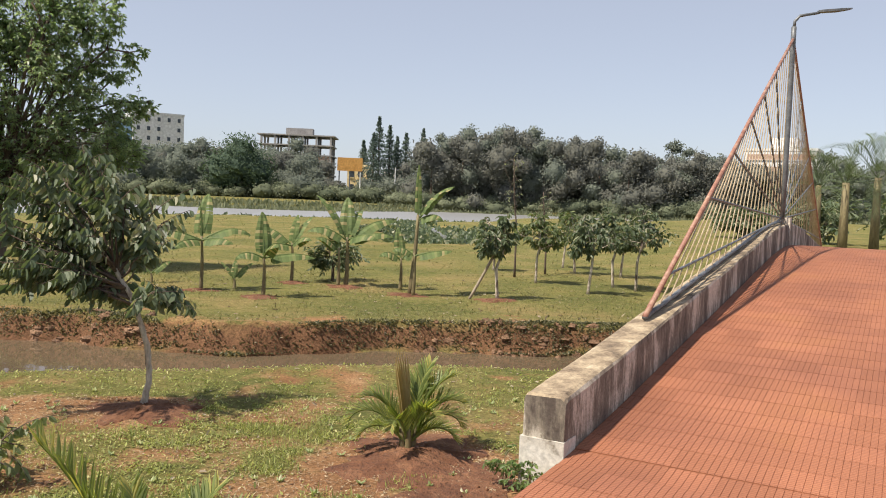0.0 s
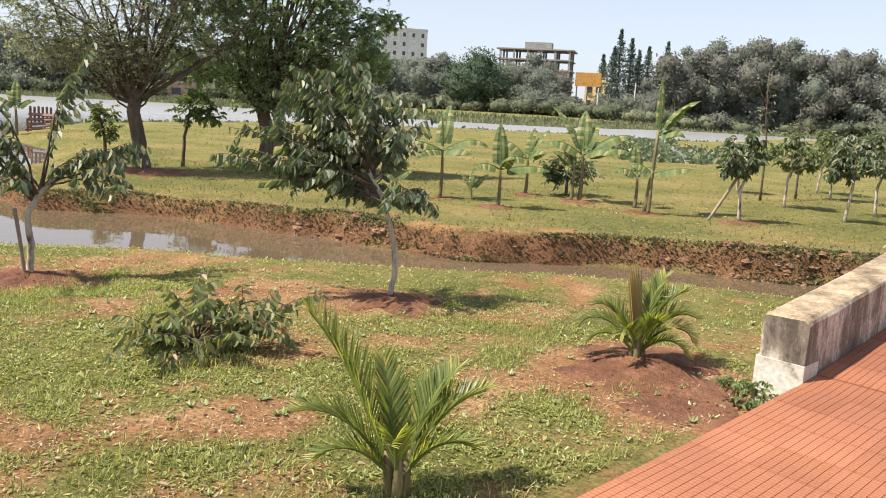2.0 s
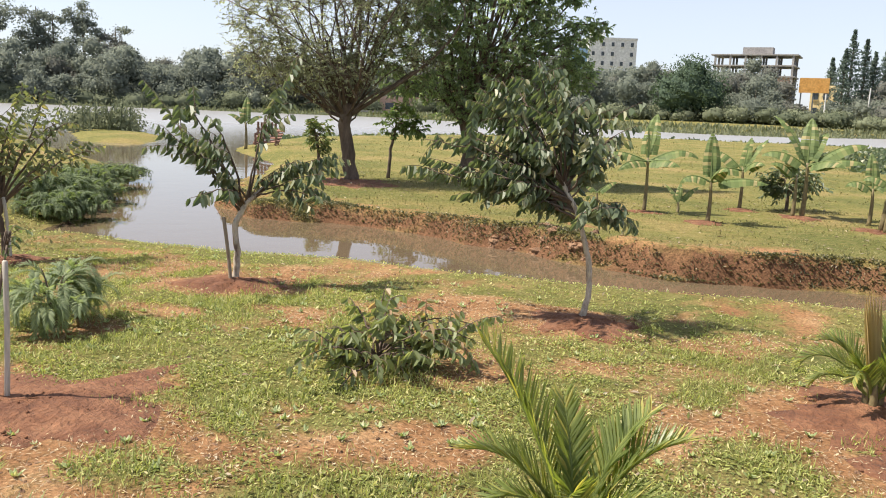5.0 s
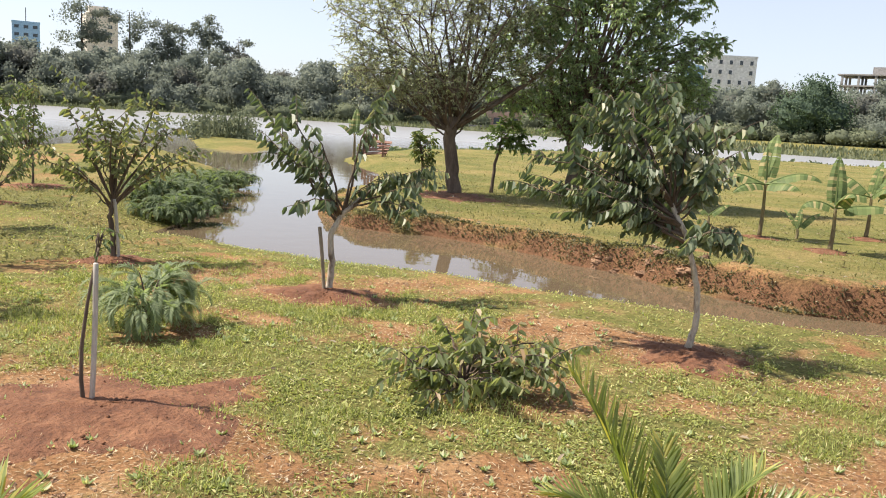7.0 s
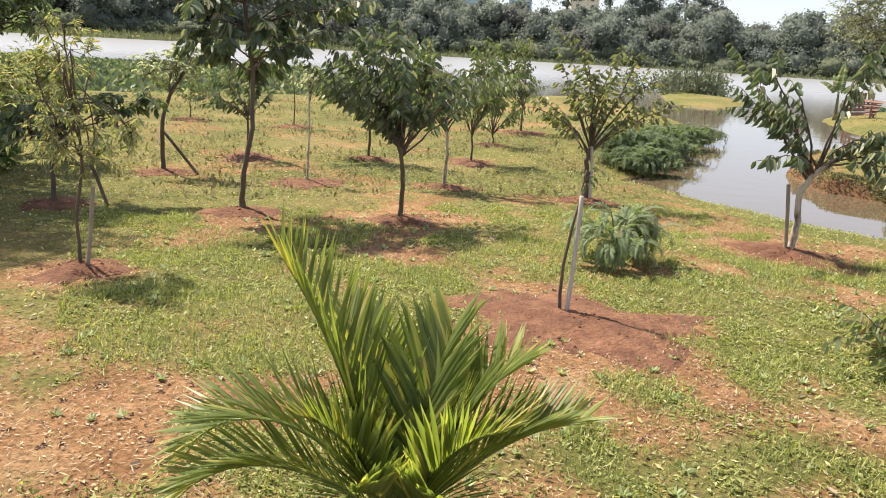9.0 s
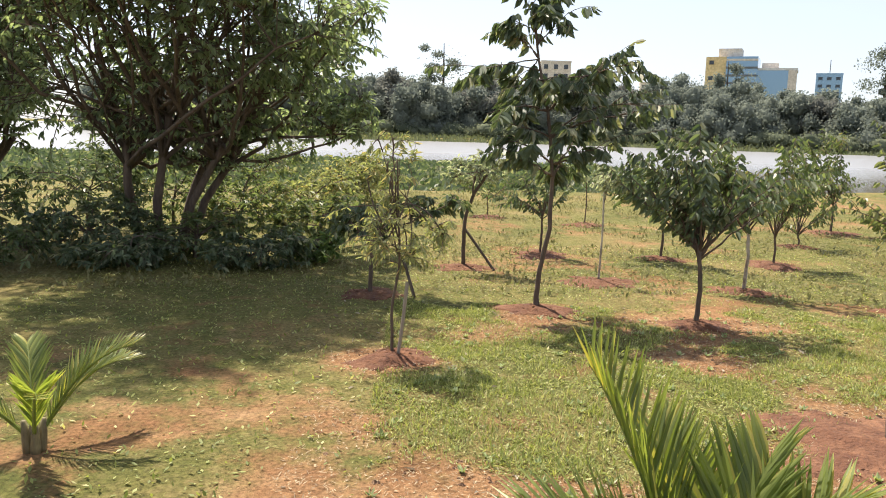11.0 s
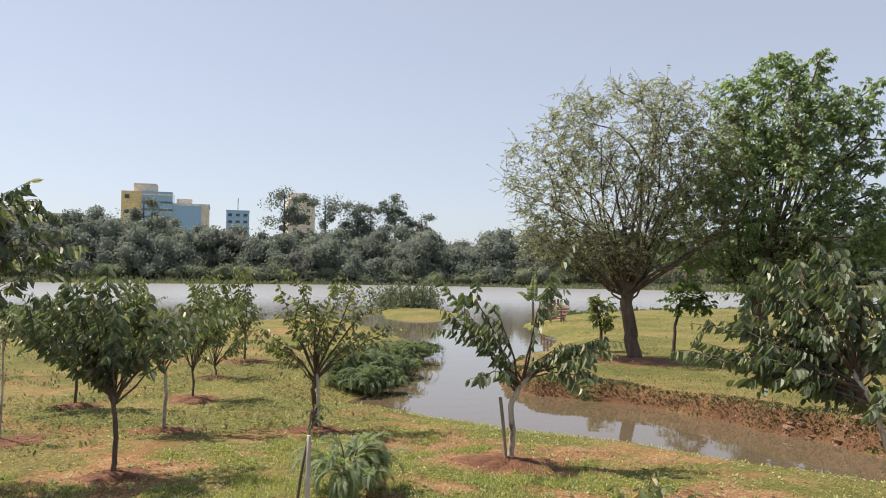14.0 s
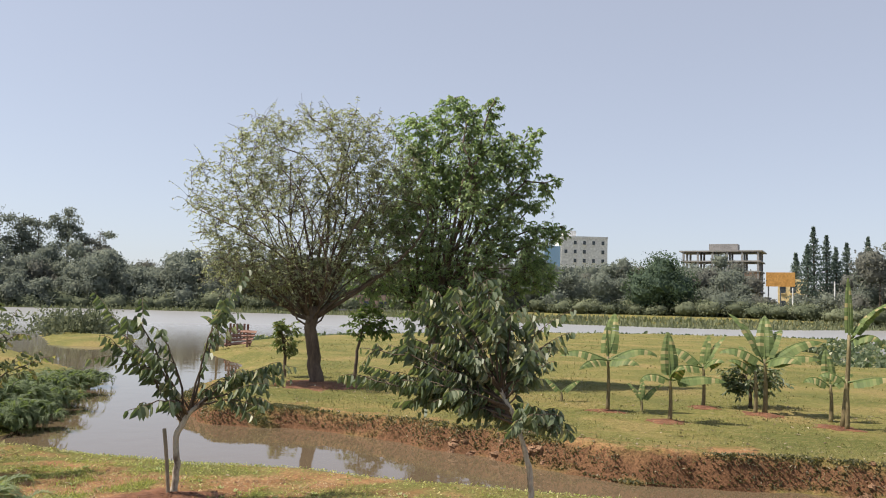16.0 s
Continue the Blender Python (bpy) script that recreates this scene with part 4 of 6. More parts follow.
UNDER = [(-10.8, -0.9, 1.2, 0.5, MAT_LEAF_DARK, 150), (-11.6, -2.0, 1.3, 0.7, MAT_LEAF_MID, 150), (-10.6, -2.6, 1.2, 0.45, MAT_LEAF_DARK, 150), (-10.4, -4.4, 1.5, 0.6, MAT_LEAF_MID, 150), (-13.2, -0.4, 1.2, 0.9, MAT_LEAF_MID, 150), (-15.2, -0.9, 1.5, 1.1, MAT_LEAF_YELLOW, 190), (-16.8, -0.1, 1.2, 1.5, MAT_LEAF_YELLOW, 190), (-15.5, -3.5, 1.8, 1.4, MAT_LEAF_MID, 220), (-11.4, -0.2, 0.7, 0.4, MAT_LEAF_BRIGHT, 90), (-11.2, -3.4, 1.4, 0.9, MAT_LEAF_DARK, 170), (-11.6, -5.4, 1.6, 1.0, MAT_LEAF_MID, 170), (-13.6, -1.8, 1.4, 1.2, MAT_LEAF_MID, 170), (-14.2, -4.6, 1.8, 1.6, MAT_LEAF_DARK, 190), (-18.5, -2.5, 2.0, 1.8, MAT_LEAF_MID, 190), (-20.5, -0.6, 1.6, 1.2, MAT_LEAF_YELLOW, 170)]
for n, (x, y, w, h, m, twigs) in enumerate(UNDER):
    tree("undergrowth_bush", x, y, "tangled leafy bush under the trees", "bush", [(0, 0, 0), (0, 0, h * 0.3), (0.05, 0, h * 0.5)], (0.03, 0.02),
         [(0, 0, h * 0.55, w * 0.7, w * 0.6, h * 0.5), (w * 0.3, 0, h * 0.8, w * 0.4, w * 0.4, h * 0.35), (-w * 0.4, 0, h * 0.5, w * 0.4, w * 0.4, h * 0.4)], 9, twigs, (0.10, 0.042, 11, 0.3), MAT_BARK, m, 90 + n, "undergrowth")

# Saplings across the stream, near the bridge
for n, (x, y, h, w, m) in enumerate([(1.61, 17.89, 1.9, 0.42, MAT_LEAF_DARK), (3.0, 22.1, 1.9, 0.6, MAT_LEAF_MID), (3.85, 19.6, 1.8, 0.55, MAT_LEAF_DARK), (4.86, 21.4, 2.0, 0.6, MAT_LEAF_DARK), (5.3, 20.9, 2.05, 0.7, MAT_LEAF_DARK), (4.58, 27.2, 1.9, 0.6, MAT_LEAF_MID), (4.6, 25.2, 1.9, 0.6, MAT_LEAF_MID), (2.2, 25.5, 1.6, 0.5, MAT_LEAF_MID), (5.8, 24.5, 1.9, 0.7, MAT_LEAF_DARK)]):
    tree("sapling", x, y, "small staked sapling with dark leaves, pale trunk", "tree", [(0, 0, 0), (0.05 * (n % 3 - 1), 0, h * 0.35), (0.1, 0, h * 0.6)], (0.035, 0.025),
         [(-0.1 + 0.1 * (n % 3), 0, h * 0.7, w * 1.25, w * 1.1, h * 0.17), (0.15 - 0.15 * (n % 4), 0, h * 0.9, w * 0.5, w * 0.5, h * 0.14), (0.5 * w * (n % 2 * 2 - 1), 0, h * 0.58, w * 0.7, w * 0.6, h * 0.12)], 9, 110, (0.14, 0.055, 9, 0.65), MAT_PALE_BARK, m, 130 + n, "saplings across the stream")
stake(on(1.61, 17.89, -0.6, 0, -0.03), on(1.61, 17.89, 0.0, 0, 1.15), 0.03, MAT_BAMBOO, "pale leaning prop beside a sapling", "prop")
for x, y, h in ((2.6, 23.5, 3.3), (3.6, 24.5, 2.4)):
    tree("bare_sapling", x, y, "tall thin nearly bare sapling", "tree", [(0, 0, 0), (0, 0, h * 0.4), (-0.1, 0, h * 0.7), (-0.15, 0, h)], (0.03, 0.01),
         [(-0.1, 0, h * 0.75, 0.35, 0.3, h * 0.3)], 8, 26, (0.08, 0.03, 4, 0.3), MAT_BARK, MAT_LEAF_GREY, int(h * 40))
tree("shrub", -2.12, 20.7, "round dark shrub among the banana plants", "shrub", [(0, 0, 0), (0, 0, 0.3), (0, 0, 0.5)], (0.04, 0.03), [(0, 0, 0.65, 0.75, 0.6, 0.4)], 9, 130, (0.12, 0.05, 10, 0.4), MAT_BARK, MAT_LEAF_DARK, 150)


# ---- palms and bananas ----
def frond(base, aim, rise, length, leaflet, pairs, seed, curl=0.5, stalk=0.13, broad=1.0, sag=0.22, rib=0.013):
    """A feather leaf: an arching rib with two rows of narrow leaflets. aim: its direction in plan, rise: its first slope in degrees."""
    r = np.random.default_rng(seed)
    geo = Geo()
    n = 14
    a, e = radians(aim), radians(rise)
    p, line = np.array(base, float), []
    for i in range(n):
        line.append(p.copy())
        p = p + np.array([math.cos(a) * math.cos(e), math.sin(a) * math.cos(e), math.sin(e)]) * length / (n - 1)
        e -= curl * 2 * (i / n) / n * 2.2
    line = np.array(line)
    geo.tube(line, np.linspace(rib, rib * 0.25, n), 5)
    u = np.linspace(stalk, 0.99, pairs)
    q = np.stack([np.interp(u, np.linspace(0, 1, n), line[:, k]) for k in range(3)], 1)
    tang = np.stack([np.interp(u, np.linspace(0, 1, n), np.gradient(line, axis=0)[:, k]) for k in range(3)], 1)
    tang /= np.linalg.norm(tang, axis=1)[:, None]
    side = np.array([math.sin(a), -math.cos(a), 0])
    up = np.cross(side, tang)
    long = leaflet * np.interp(u, [0, stalk, 0.45, 1], [0.5, 0.6, 1.0, 0.45])
    for s in (-1, 1):
        k = r.normal(0, 0.06, (pairs, 3))
        way = tang * 0.85 + side * s * 0.5 + up * 0.42 + k
        way /= np.linalg.norm(way, axis=1)[:, None]
        w = np.cross(way, up)
        w /= np.linalg.norm(w, axis=1)[:, None]
        L = long * r.uniform(0.9, 1.08, pairs)
        wid = (0.0045 + 0.004 * (long / leaflet)) * (leaflet / 0.3) ** 0.6 * broad
        rows = []
        for f, ww in ((0, 0.35), (0.3, 1.0), (0.65, 0.8), (1.0, 0.05)):
            c = q + way * (L * f)[:, None] - np.array([0, 0, 1]) * (L * sag * f * f)[:, None]
            rows += [c - w * (wid * ww)[:, None], c + up * (wid * 0.35 * ww)[:, None], c + w * (wid * ww)[:, None]]
        v = np.stack(rows, 1).reshape(-1, 3)
        i = np.arange(pairs)[:, None] * 12
        fs = [i + np.array([b, b + 1, b + 4, b + 3]) for b in (0, 1, 3, 4, 6, 7)]
        geo.add(v, np.concatenate(fs))
    return geo


def young_palm(x, y, fronds, label, seed, stem_h=0.2):
    ob = thing("young_palm", (x, y, gz(x, y) - 0.02), label, "palm", "young palms", turn=facing(x, y))
    geo = Geo()
    for k in range(4):
        a = k * 1.6
        geo.tube(curve((math.cos(a) * 0.03, math.sin(a) * 0.03, 0), (math.cos(a) * 0.05, math.sin(a) * 0.05, stem_h), n=4), [0.028, 0.026, 0.022, 0.014], 7)
    part("stem", geo, MAT_STEM, ob, shade=True)
    for k, (aim, rise, length, leaflet, curl) in enumerate(fronds):
        a = radians(aim)
        part("frond", frond((math.cos(a) * 0.025, math.sin(a) * 0.025, stem_h * 0.5), aim, rise, length, leaflet, 42, seed + k, curl, broad=1.3, sag=0.08), MAT_PALM, ob)
    return ob


young_palm(-0.05, 7.09, [(0, 56, 0.5, 0.19, 1.5), (180, 54, 0.55, 0.19, 1.4), (150, 62, 0.55, 0.19, 1.1), (35, 68, 0.62, 0.22, 0.7), (250, 60, 0.46, 0.19, 1.2), (300, 66, 0.5, 0.19, 1.0), (60, 74, 0.62, 0.22, 0.5), (200, 42, 0.42, 0.16, 1.2), (335, 42, 0.42, 0.16, 1.2), (15, 62, 0.56, 0.21, 1.1)], "young feather palm on bare red soil", 201, 0.26)
spear = Geo()
for k in range(7):
    spear.leaves([(-0.03 + 0.004 * k, 0.01 * (k - 3), 0.2)], [(-0.16 + 0.04 * k, 0.03 * (k - 3), 1)], [(1, 0.2 * k, 0)], 0.62 - 0.02 * abs(k - 3), 0.022)
part("spear", spear, leaf_material("dry_yellow_leaf", (0.30, 0.20, 0.06), (0.42, 0.30, 0.11), 0.6, 0.3), bpy.data.objects["young_palm"], "dry yellow spear leaf")
mound(0.0, 6.98, 0.62, 0.1, 9)
mound(0.32, 6.35, 0.5, 0.02, 10)
young_palm(-1.03, 4.38, [(160, 66, 0.84, 0.25, 0.25), (178, 56, 0.56, 0.2, 0.8), (16, 60, 0.56, 0.22, 0.6), (40, 66, 0.56, 0.22, 0.5), (345, 54, 0.4, 0.17, 0.9), (110, 74, 0.52, 0.2, 0.3), (262, 66, 0.42, 0.18, 0.8), (196, 46, 0.42, 0.16, 1.0)], "young feather palm with yellow-green leaflets", 221, 0.24)
young_palm(-2.24, 2.26, [(166, 71, 1.02, 0.46, 0.2), (184, 56, 0.92, 0.38, 1.35), (196, 42, 0.82, 0.32, 1.0), (6, 46, 0.74, 0.36, 0.5), (24, 64, 0.68, 0.44, 0.4), (60, 72, 0.7, 0.44, 0.3), (332, 66, 0.6, 0.4, 0.5), (300, 54, 0.5, 0.32, 0.9), (240, 58, 0.5, 0.32, 0.9), (120, 66, 0.76, 0.42, 0.4), (205, 68, 0.6, 0.38, 0.5)], "bushy young feather palm close by the path", 241, 0.12)
young_palm(-4.05, -0.75, [(30, 45, 0.7, 0.25, 0.7), (0, 60, 0.7, 0.25, 0.6), (90, 55, 0.7, 0.25, 0.7), (180, 50, 0.7, 0.25, 0.8), (270, 55, 0.7, 0.25, 0.7)], "young feather palm on the lawn", 261)


# ---- feathery bushes ----
def feather_bush(name, x, y, w, h, count, label, group, seed, mat):
    """A low bush of thin stems that carry drooping feather leaves all round."""
    q = np.random.default_rng(seed)
    ob = thing(name, (x, y, gz(x, y) - 0.03), label, "bush", group, turn=facing(x, y))
    wood, crown = Geo(), Geo()
    for k in range(max(7, count // 9)):
        a, out = q.uniform(0, 6.28), q.uniform(0.15, 0.95)
        tip = np.array([math.cos(a) * w * out, math.sin(a) * w * out, h * (1.0 - 0.45 * out * out) * q.uniform(0.75, 1.05)])
        line = curve((0, 0, 0.02), tip, (0, 0, 0.18 * h), 7)
        wood.tube(line, np.linspace(0.009, 0.003, 7), 4, cap=False)
        for _ in range(9):
            u = q.uniform(0.3, 1.0)
            p = [np.interp(u, np.linspace(0, 1, 7), line[:, j]) for j in range(3)]
            g = frond(p, math.degrees(a) + q.normal(0, 55), q.uniform(-5, 50), h * q.uniform(0.35, 0.6) + 0.08, 0.07 + 0.06 * h, 15, int(q.integers(1 << 30)), 1.3, 0.12, 1.7, 0.3, 0.003)
            v = np.concatenate(g.v)
            crown.add(v, [f for block in g.f for f in block])
    part("stems", wood, MAT_BARK, ob, shade=True)
    part("foliage", crown, mat, ob)
    return ob


feather_bush("feathery_shrub", -5.7, 5.4, 0.42, 0.5, 110, "low shrub with drooping feathery leaves behind a whitewashed pole", "", 401, MAT_FEATHER_LIGHT)
for n, (x, y, w, h) in enumerate([(-13.0, 10.8, 0.8, 0.5), (-14.3, 11.3, 1.0, 0.62), (-15.6, 13.0, 1.0, 0.58), (-16.9, 14.5, 1.0, 0.5), (-18.1, 16.2, 0.8, 0.4), (-14.4, 12.4, 0.9, 0.5)]):
    feather_bush("waterside_scrub", x, y, w, h, 330, "low feathery green scrub hanging over the water", "waterside scrub", 410 + n, MAT_FEATHER)


def banana_leaf(base, aim, rise, length, width, curl, seed, torn=0.25):
    r = np.random.default_rng(seed)
    n = 16
    a, e = radians(aim), radians(rise)
    p, line = np.array(base, float), []
    for i in range(n):
        line.append(p.copy())
        p = p + np.array([math.cos(a) * math.cos(e), math.sin(a) * math.cos(e), math.sin(e)]) * length / (n - 1)
        e -= curl * 2.6 * (i / n) / n
    line = np.array(line)
    geo = Geo().tube(line, np.linspace(0.022, 0.004, n), 5)
    side = np.array([math.sin(a), -math.cos(a), 0])
    for i in range(2, n - 1):
        k0, k1 = i / (n - 1), (i + 1) / (n - 1)
        for s in (-1, 1):
            w0, w1 = (1.25 * width * math.sin(math.pi * min(1, 0.12 + 0.88 * k) ** 0.8) ** 0.6 / 2 if k < 0.99 else 0.01 for k in (k0, k1 - 0.004 - (r.uniform() < torn) * 0.02))
            drop = r.uniform(-0.02, 0.12)
            up = np.cross(side, line[i + 1] - line[i])
            up /= np.linalg.norm(up) + 1e-9
            q0, q1 = line[i], line[i] + (line[i + 1] - line[i]) * r.uniform(0.9, 1.0)
            lift = (0.35 if rise > 50 else -0.5) - drop
            m0, m1 = q0 + side * s * w0 * 0.5 + up * w0 * 0.5 * lift, q1 + side * s * w1 * 0.5 + up * w1 * 0.5 * lift
            e0, e1 = q0 + side * s * w0 + up * w0 * (lift - 0.35), q1 + side * s * w1 + up * w1 * (lift - 0.35)
            geo.add([q0, q1, m1, m0, e1, e0], [[0, 1, 2, 3], [3, 2, 4, 5]])
    return geo


def banana(x, y, h, leaves, seed, lean=0.0, thick=0.045):
    ob = thing("banana_plant", (x, y, gz(x, y) - 0.03), "young banana plant with torn green leaves", "banana plant", "banana plants", turn=facing(x, y))
    part("stem", Geo().tube(curve((0, 0, 0), (lean, 0, h), (0.02, 0, 0), 8), np.linspace(thick, thick * 0.5, 8), 9), MAT_STEM, ob, shade=True)
    for k, (aim, rise, length, width, curl) in enumerate(leaves):
        part("leaf", banana_leaf((lean, 0, h * 0.93), aim, rise, length * 1.08, width * 0.98, curl * 1.35 + 0.12, seed + k, 0.3), MAT_BANANA, ob)
    return ob


banana(-4.54, 17.99, 1.15, [(75, 70, 1.0, 0.3, 0.2), (180, 22, 0.95, 0.26, 0.7), (0, 30, 1.0, 0.26, 0.9), (330, 12, 0.7, 0.28, 0.6), (110, 85, 0.7, 0.05, 0.0), (215, 5, 0.7, 0.24, 0.8)], 301)
banana(-3.06, 16.97, 0.85, [(100, 78, 0.85, 0.26, 0.0), (190, 25, 0.6, 0.22, 1.3), (5, 12, 0.95, 0.26, 0.4), (300, 50, 0.6, 0.22, 1.0), (80, 60, 0.7, 0.2, 0.5)], 311)
banana(-2.99, 19.94, 0.95, [(25, 60, 0.8, 0.28, 0.2), (165, 45, 0.9, 0.28, 0.9), (200, 10, 0.7, 0.25, 0.6), (60, 75, 0.7, 0.2, 0.1), (320, 40, 0.6, 0.24, 1.0)], 321)
banana(-1.68, 19.41, 1.15, [(155, 62, 1.2, 0.34, 0.35), (90, 72, 1.0, 0.3, 0.2), (20, 38, 1.2, 0.32, 0.6), (0, 20, 1.0, 0.28, 0.5), (185, 35, 0.9, 0.3, 0.9), (60, 60, 0.9, 0.3, 0.5), (330, 25, 0.8, 0.28, 0.9)], 331, thick=0.055)
banana(-1.85, 19.3, 0.9, [(130, 60, 0.7, 0.25, 0.4), (200, 50, 0.6, 0.22, 0.9)], 337)
banana(-0.22, 18.33, 1.75, [(95, 86, 1.1, 0.12, 0.0), (28, 52, 1.1, 0.36, 0.4), (10, 60, 0.9, 0.34, 0.5), (340, 30, 0.6, 0.26, 1.2)], 341, 0.12, 0.06)
banana(-0.15, 18.2, 0.95, [(0, 16, 0.75, 0.24, 0.2), (185, 40, 0.5, 0.2, 1.2)], 346)
banana(-0.45, 19.01, 0.75, [(110, 75, 0.7, 0.22, 0.1), (195, 40, 0.55, 0.22, 1.4), (30, 45, 0.5, 0.2, 0.6)], 351)
banana(-4.0, 18.6, 0.25, [(150, 55, 0.45, 0.14, 0.3), (20, 50, 0.5, 0.15, 0.4), (80, 70, 0.4, 0.12, 0.2)], 361, thick=0.035)
banana(-5.9, 19.0, 0.25, [(160, 45, 0.45, 0.14, 0.3), (25, 40, 0.5, 0.15, 0.4)], 365, thick=0.035)
for n, (x, y) in enumerate([(-4.54, 17.9), (-3.1, 16.9), (-1.7, 19.3), (-2.95, 19.8), (-0.3, 18.3), (1.6, 17.8), (-12.0, 18.0)]):
    mound(x, y, 0.4 if n < 6 else 1.2, 0.06, 20 + n)
banana(-25.9, 29.3, 1.2, [(80, 75, 1.2, 0.35, 0.1), (170, 50, 0.9, 0.3, 0.9), (20, 45, 0.9, 0.3, 0.9), (120, 65, 0.9, 0.3, 0.5)], 371, thick=0.08)


# ---- the bridge ----
U = Vector((0.516, 0.857, 0)).normalized()
N = Vector((U.y, -U.x, 0))
FOOT = Vector((0.95, 6.24, 0))


def deck_z(s):
    """Height of the paving, s metres past the parapet's end; the crest lies at 11."""
    k = np.clip(s, -30, 23)
    k = np.where(k > 11.1, 22.2 - k, k)
    rise = 0.108 * np.clip(k, 0, 8.6)
    rise = rise + np.where(k > 8.6, 0.108 * (k - 8.6) - 0.108 / 5.0 * (k - 8.6) ** 2, 0)
    ease = 0.02 * np.exp(-((k - 0) / 0.8) ** 2)
    return 0.12 + rise + ease + np.where(s < 0, np.clip(s, -30, 0) * 0.006, 0)


def deck_point(s, w, z=0.0):
    """s along the bridge, w to the right of the parapet's inner face, z over the paving."""
    p = FOOT + U * s + N * w
    return (p.x, p.y, float(deck_z(s)) + z)


DECK_W = 4.2


def edge_w(s):
    """Where the paving's open edge lies before the parapet begins: it draws in, away from the lawn."""
    return float(max(0.0, (-2.3 - s) * 0.36))


S_STEPS = np.concatenate([[-16, -10, -6, -4, -3], np.arange(-2, 22.3, 0.4), [23, 30]])
geo = Geo()
v, f = [], []
for s in S_STEPS:
    low = -0.35 if -1 < s < 23 else -0.6
    v += [deck_point(s, edge_w(s), -0.03), deck_point(s, DECK_W + edge_w(s), -0.03), deck_point(s, DECK_W + edge_w(s), low), deck_point(s, edge_w(s), low)]
for i in range(len(S_STEPS) - 1):
    a, b = i * 4, i * 4 + 4
    f += [[a + k, a + (k + 1) % 4, b + (k + 1) % 4, b + k] for k in range(4)]
deck = tagged(part("bridge_deck", geo.add(v, f), MAT_JOINT), "arched footbridge deck paved with ribbed red tiles", "bridge", kind="structure")


def parapet(w0, w1, label):
    """A low wall along the deck with rounded top edges and a crack-lined end."""
    ob = thing("parapet", deck_point(0, w0), label, "parapet", "bridge parapets")
    at = Vector(deck_point(0, w0))
    geo = Geo()
    v, f = [], []
    steps = np.concatenate([[0, 0.03, 0.08], np.arange(0.4, 22.3, 0.35)])
    prof = [(0, -0.6), (0, 0.0), (0, 0.35), (0.012, 0.374), (0.04, 0.385), (0.25, 0.385), (0.278, 0.374), (0.29, 0.35), (0.29, -0.1), (0.29, -0.6)]
    r = np.random.default_rng(5)
    for i, s in enumerate(steps):
        inset = 0.012 if i == 0 else 0
        for d, z in prof:
            w = w0 + (w1 - w0) * ((d / 0.29) * (1 - 2 * inset) + inset)
            j = r.normal(0, 0.0025, 2)
            p = Vector(deck_point(s, w + j[0], z + j[1] - (0.012 if i == 0 and z > 0.3 else 0))) - at
            v.append(tuple(p))
    n = len(prof)
    for i in range(len(steps) - 1):
        a, b = i * n, i * n + n
        f += [[a + k, b + k, b + k + 1, a + k + 1] for k in range(n - 1)]
    f += [list(range(n)), list(range((len(steps) - 1) * n, len(steps) * n))[::-1]]
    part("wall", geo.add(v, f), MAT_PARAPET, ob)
    a, b = sorted((w0, w1))
    m = Matrix((N, U, Vector((0, 0, 1)))).transposed().to_4x4()
    base = Vector(deck_point(0, 0)) - at
    end = Geo().box((a - 0.012, -0.014, -0.35), (b + 0.004, 0.2, 0.10), Matrix.Translation(base) @ m)
    part("end_block", end, MAT_LIME, ob, "chipped white limewashed end block")
    return ob


def parapet_build(t, b):
    big, streak = grain(t, 4.5, 8, 0.68), grain(t, 2.6, 9, 0.72, stretch=(1, 1, 0.3))
    fine = grain(t, 45, 4)
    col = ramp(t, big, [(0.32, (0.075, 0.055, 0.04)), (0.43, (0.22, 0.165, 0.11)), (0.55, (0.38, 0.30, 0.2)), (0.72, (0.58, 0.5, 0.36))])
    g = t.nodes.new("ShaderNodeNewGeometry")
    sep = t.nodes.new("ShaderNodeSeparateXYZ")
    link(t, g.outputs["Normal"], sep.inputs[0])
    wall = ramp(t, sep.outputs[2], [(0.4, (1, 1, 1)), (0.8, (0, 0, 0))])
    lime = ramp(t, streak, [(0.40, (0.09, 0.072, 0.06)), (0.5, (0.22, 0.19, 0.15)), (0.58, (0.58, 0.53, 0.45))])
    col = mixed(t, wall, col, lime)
    shade = ramp(t, fine, [(0.3, (0.7, 0.7, 0.7)), (0.7, (1.15, 1.15, 1.15))])
    link(t, mixed(t, 1.0, col, shade, "MULTIPLY"), b.inputs["Base Color"])
    b.inputs["Roughness"].default_value = 0.9
    bump(t, b, fine, 0.4, 0.006)


MAT_LIME = surface("chipped_limewash", [(0.35, (0.20, 0.17, 0.13)), (0.45, (0.55, 0.52, 0.46)), (0.7, (0.70, 0.67, 0.61))], 5, 0.9, 0.5, 0.01, 6)
MAT_PARAPET = material("stained_limewashed_cement", parapet_build)
parapet(0.0, -0.29, "low cement parapet with dark stains and peeling limewash")
parapet(DECK_W, DECK_W + 0.29, "low cement parapet with dark stains and peeling limewash")

# Stay frame over the parapet: a mast, two raking pipes, ribs and rods
MAST_S, END_S, MAST_TOP = 11.1, 2.25, 3.75


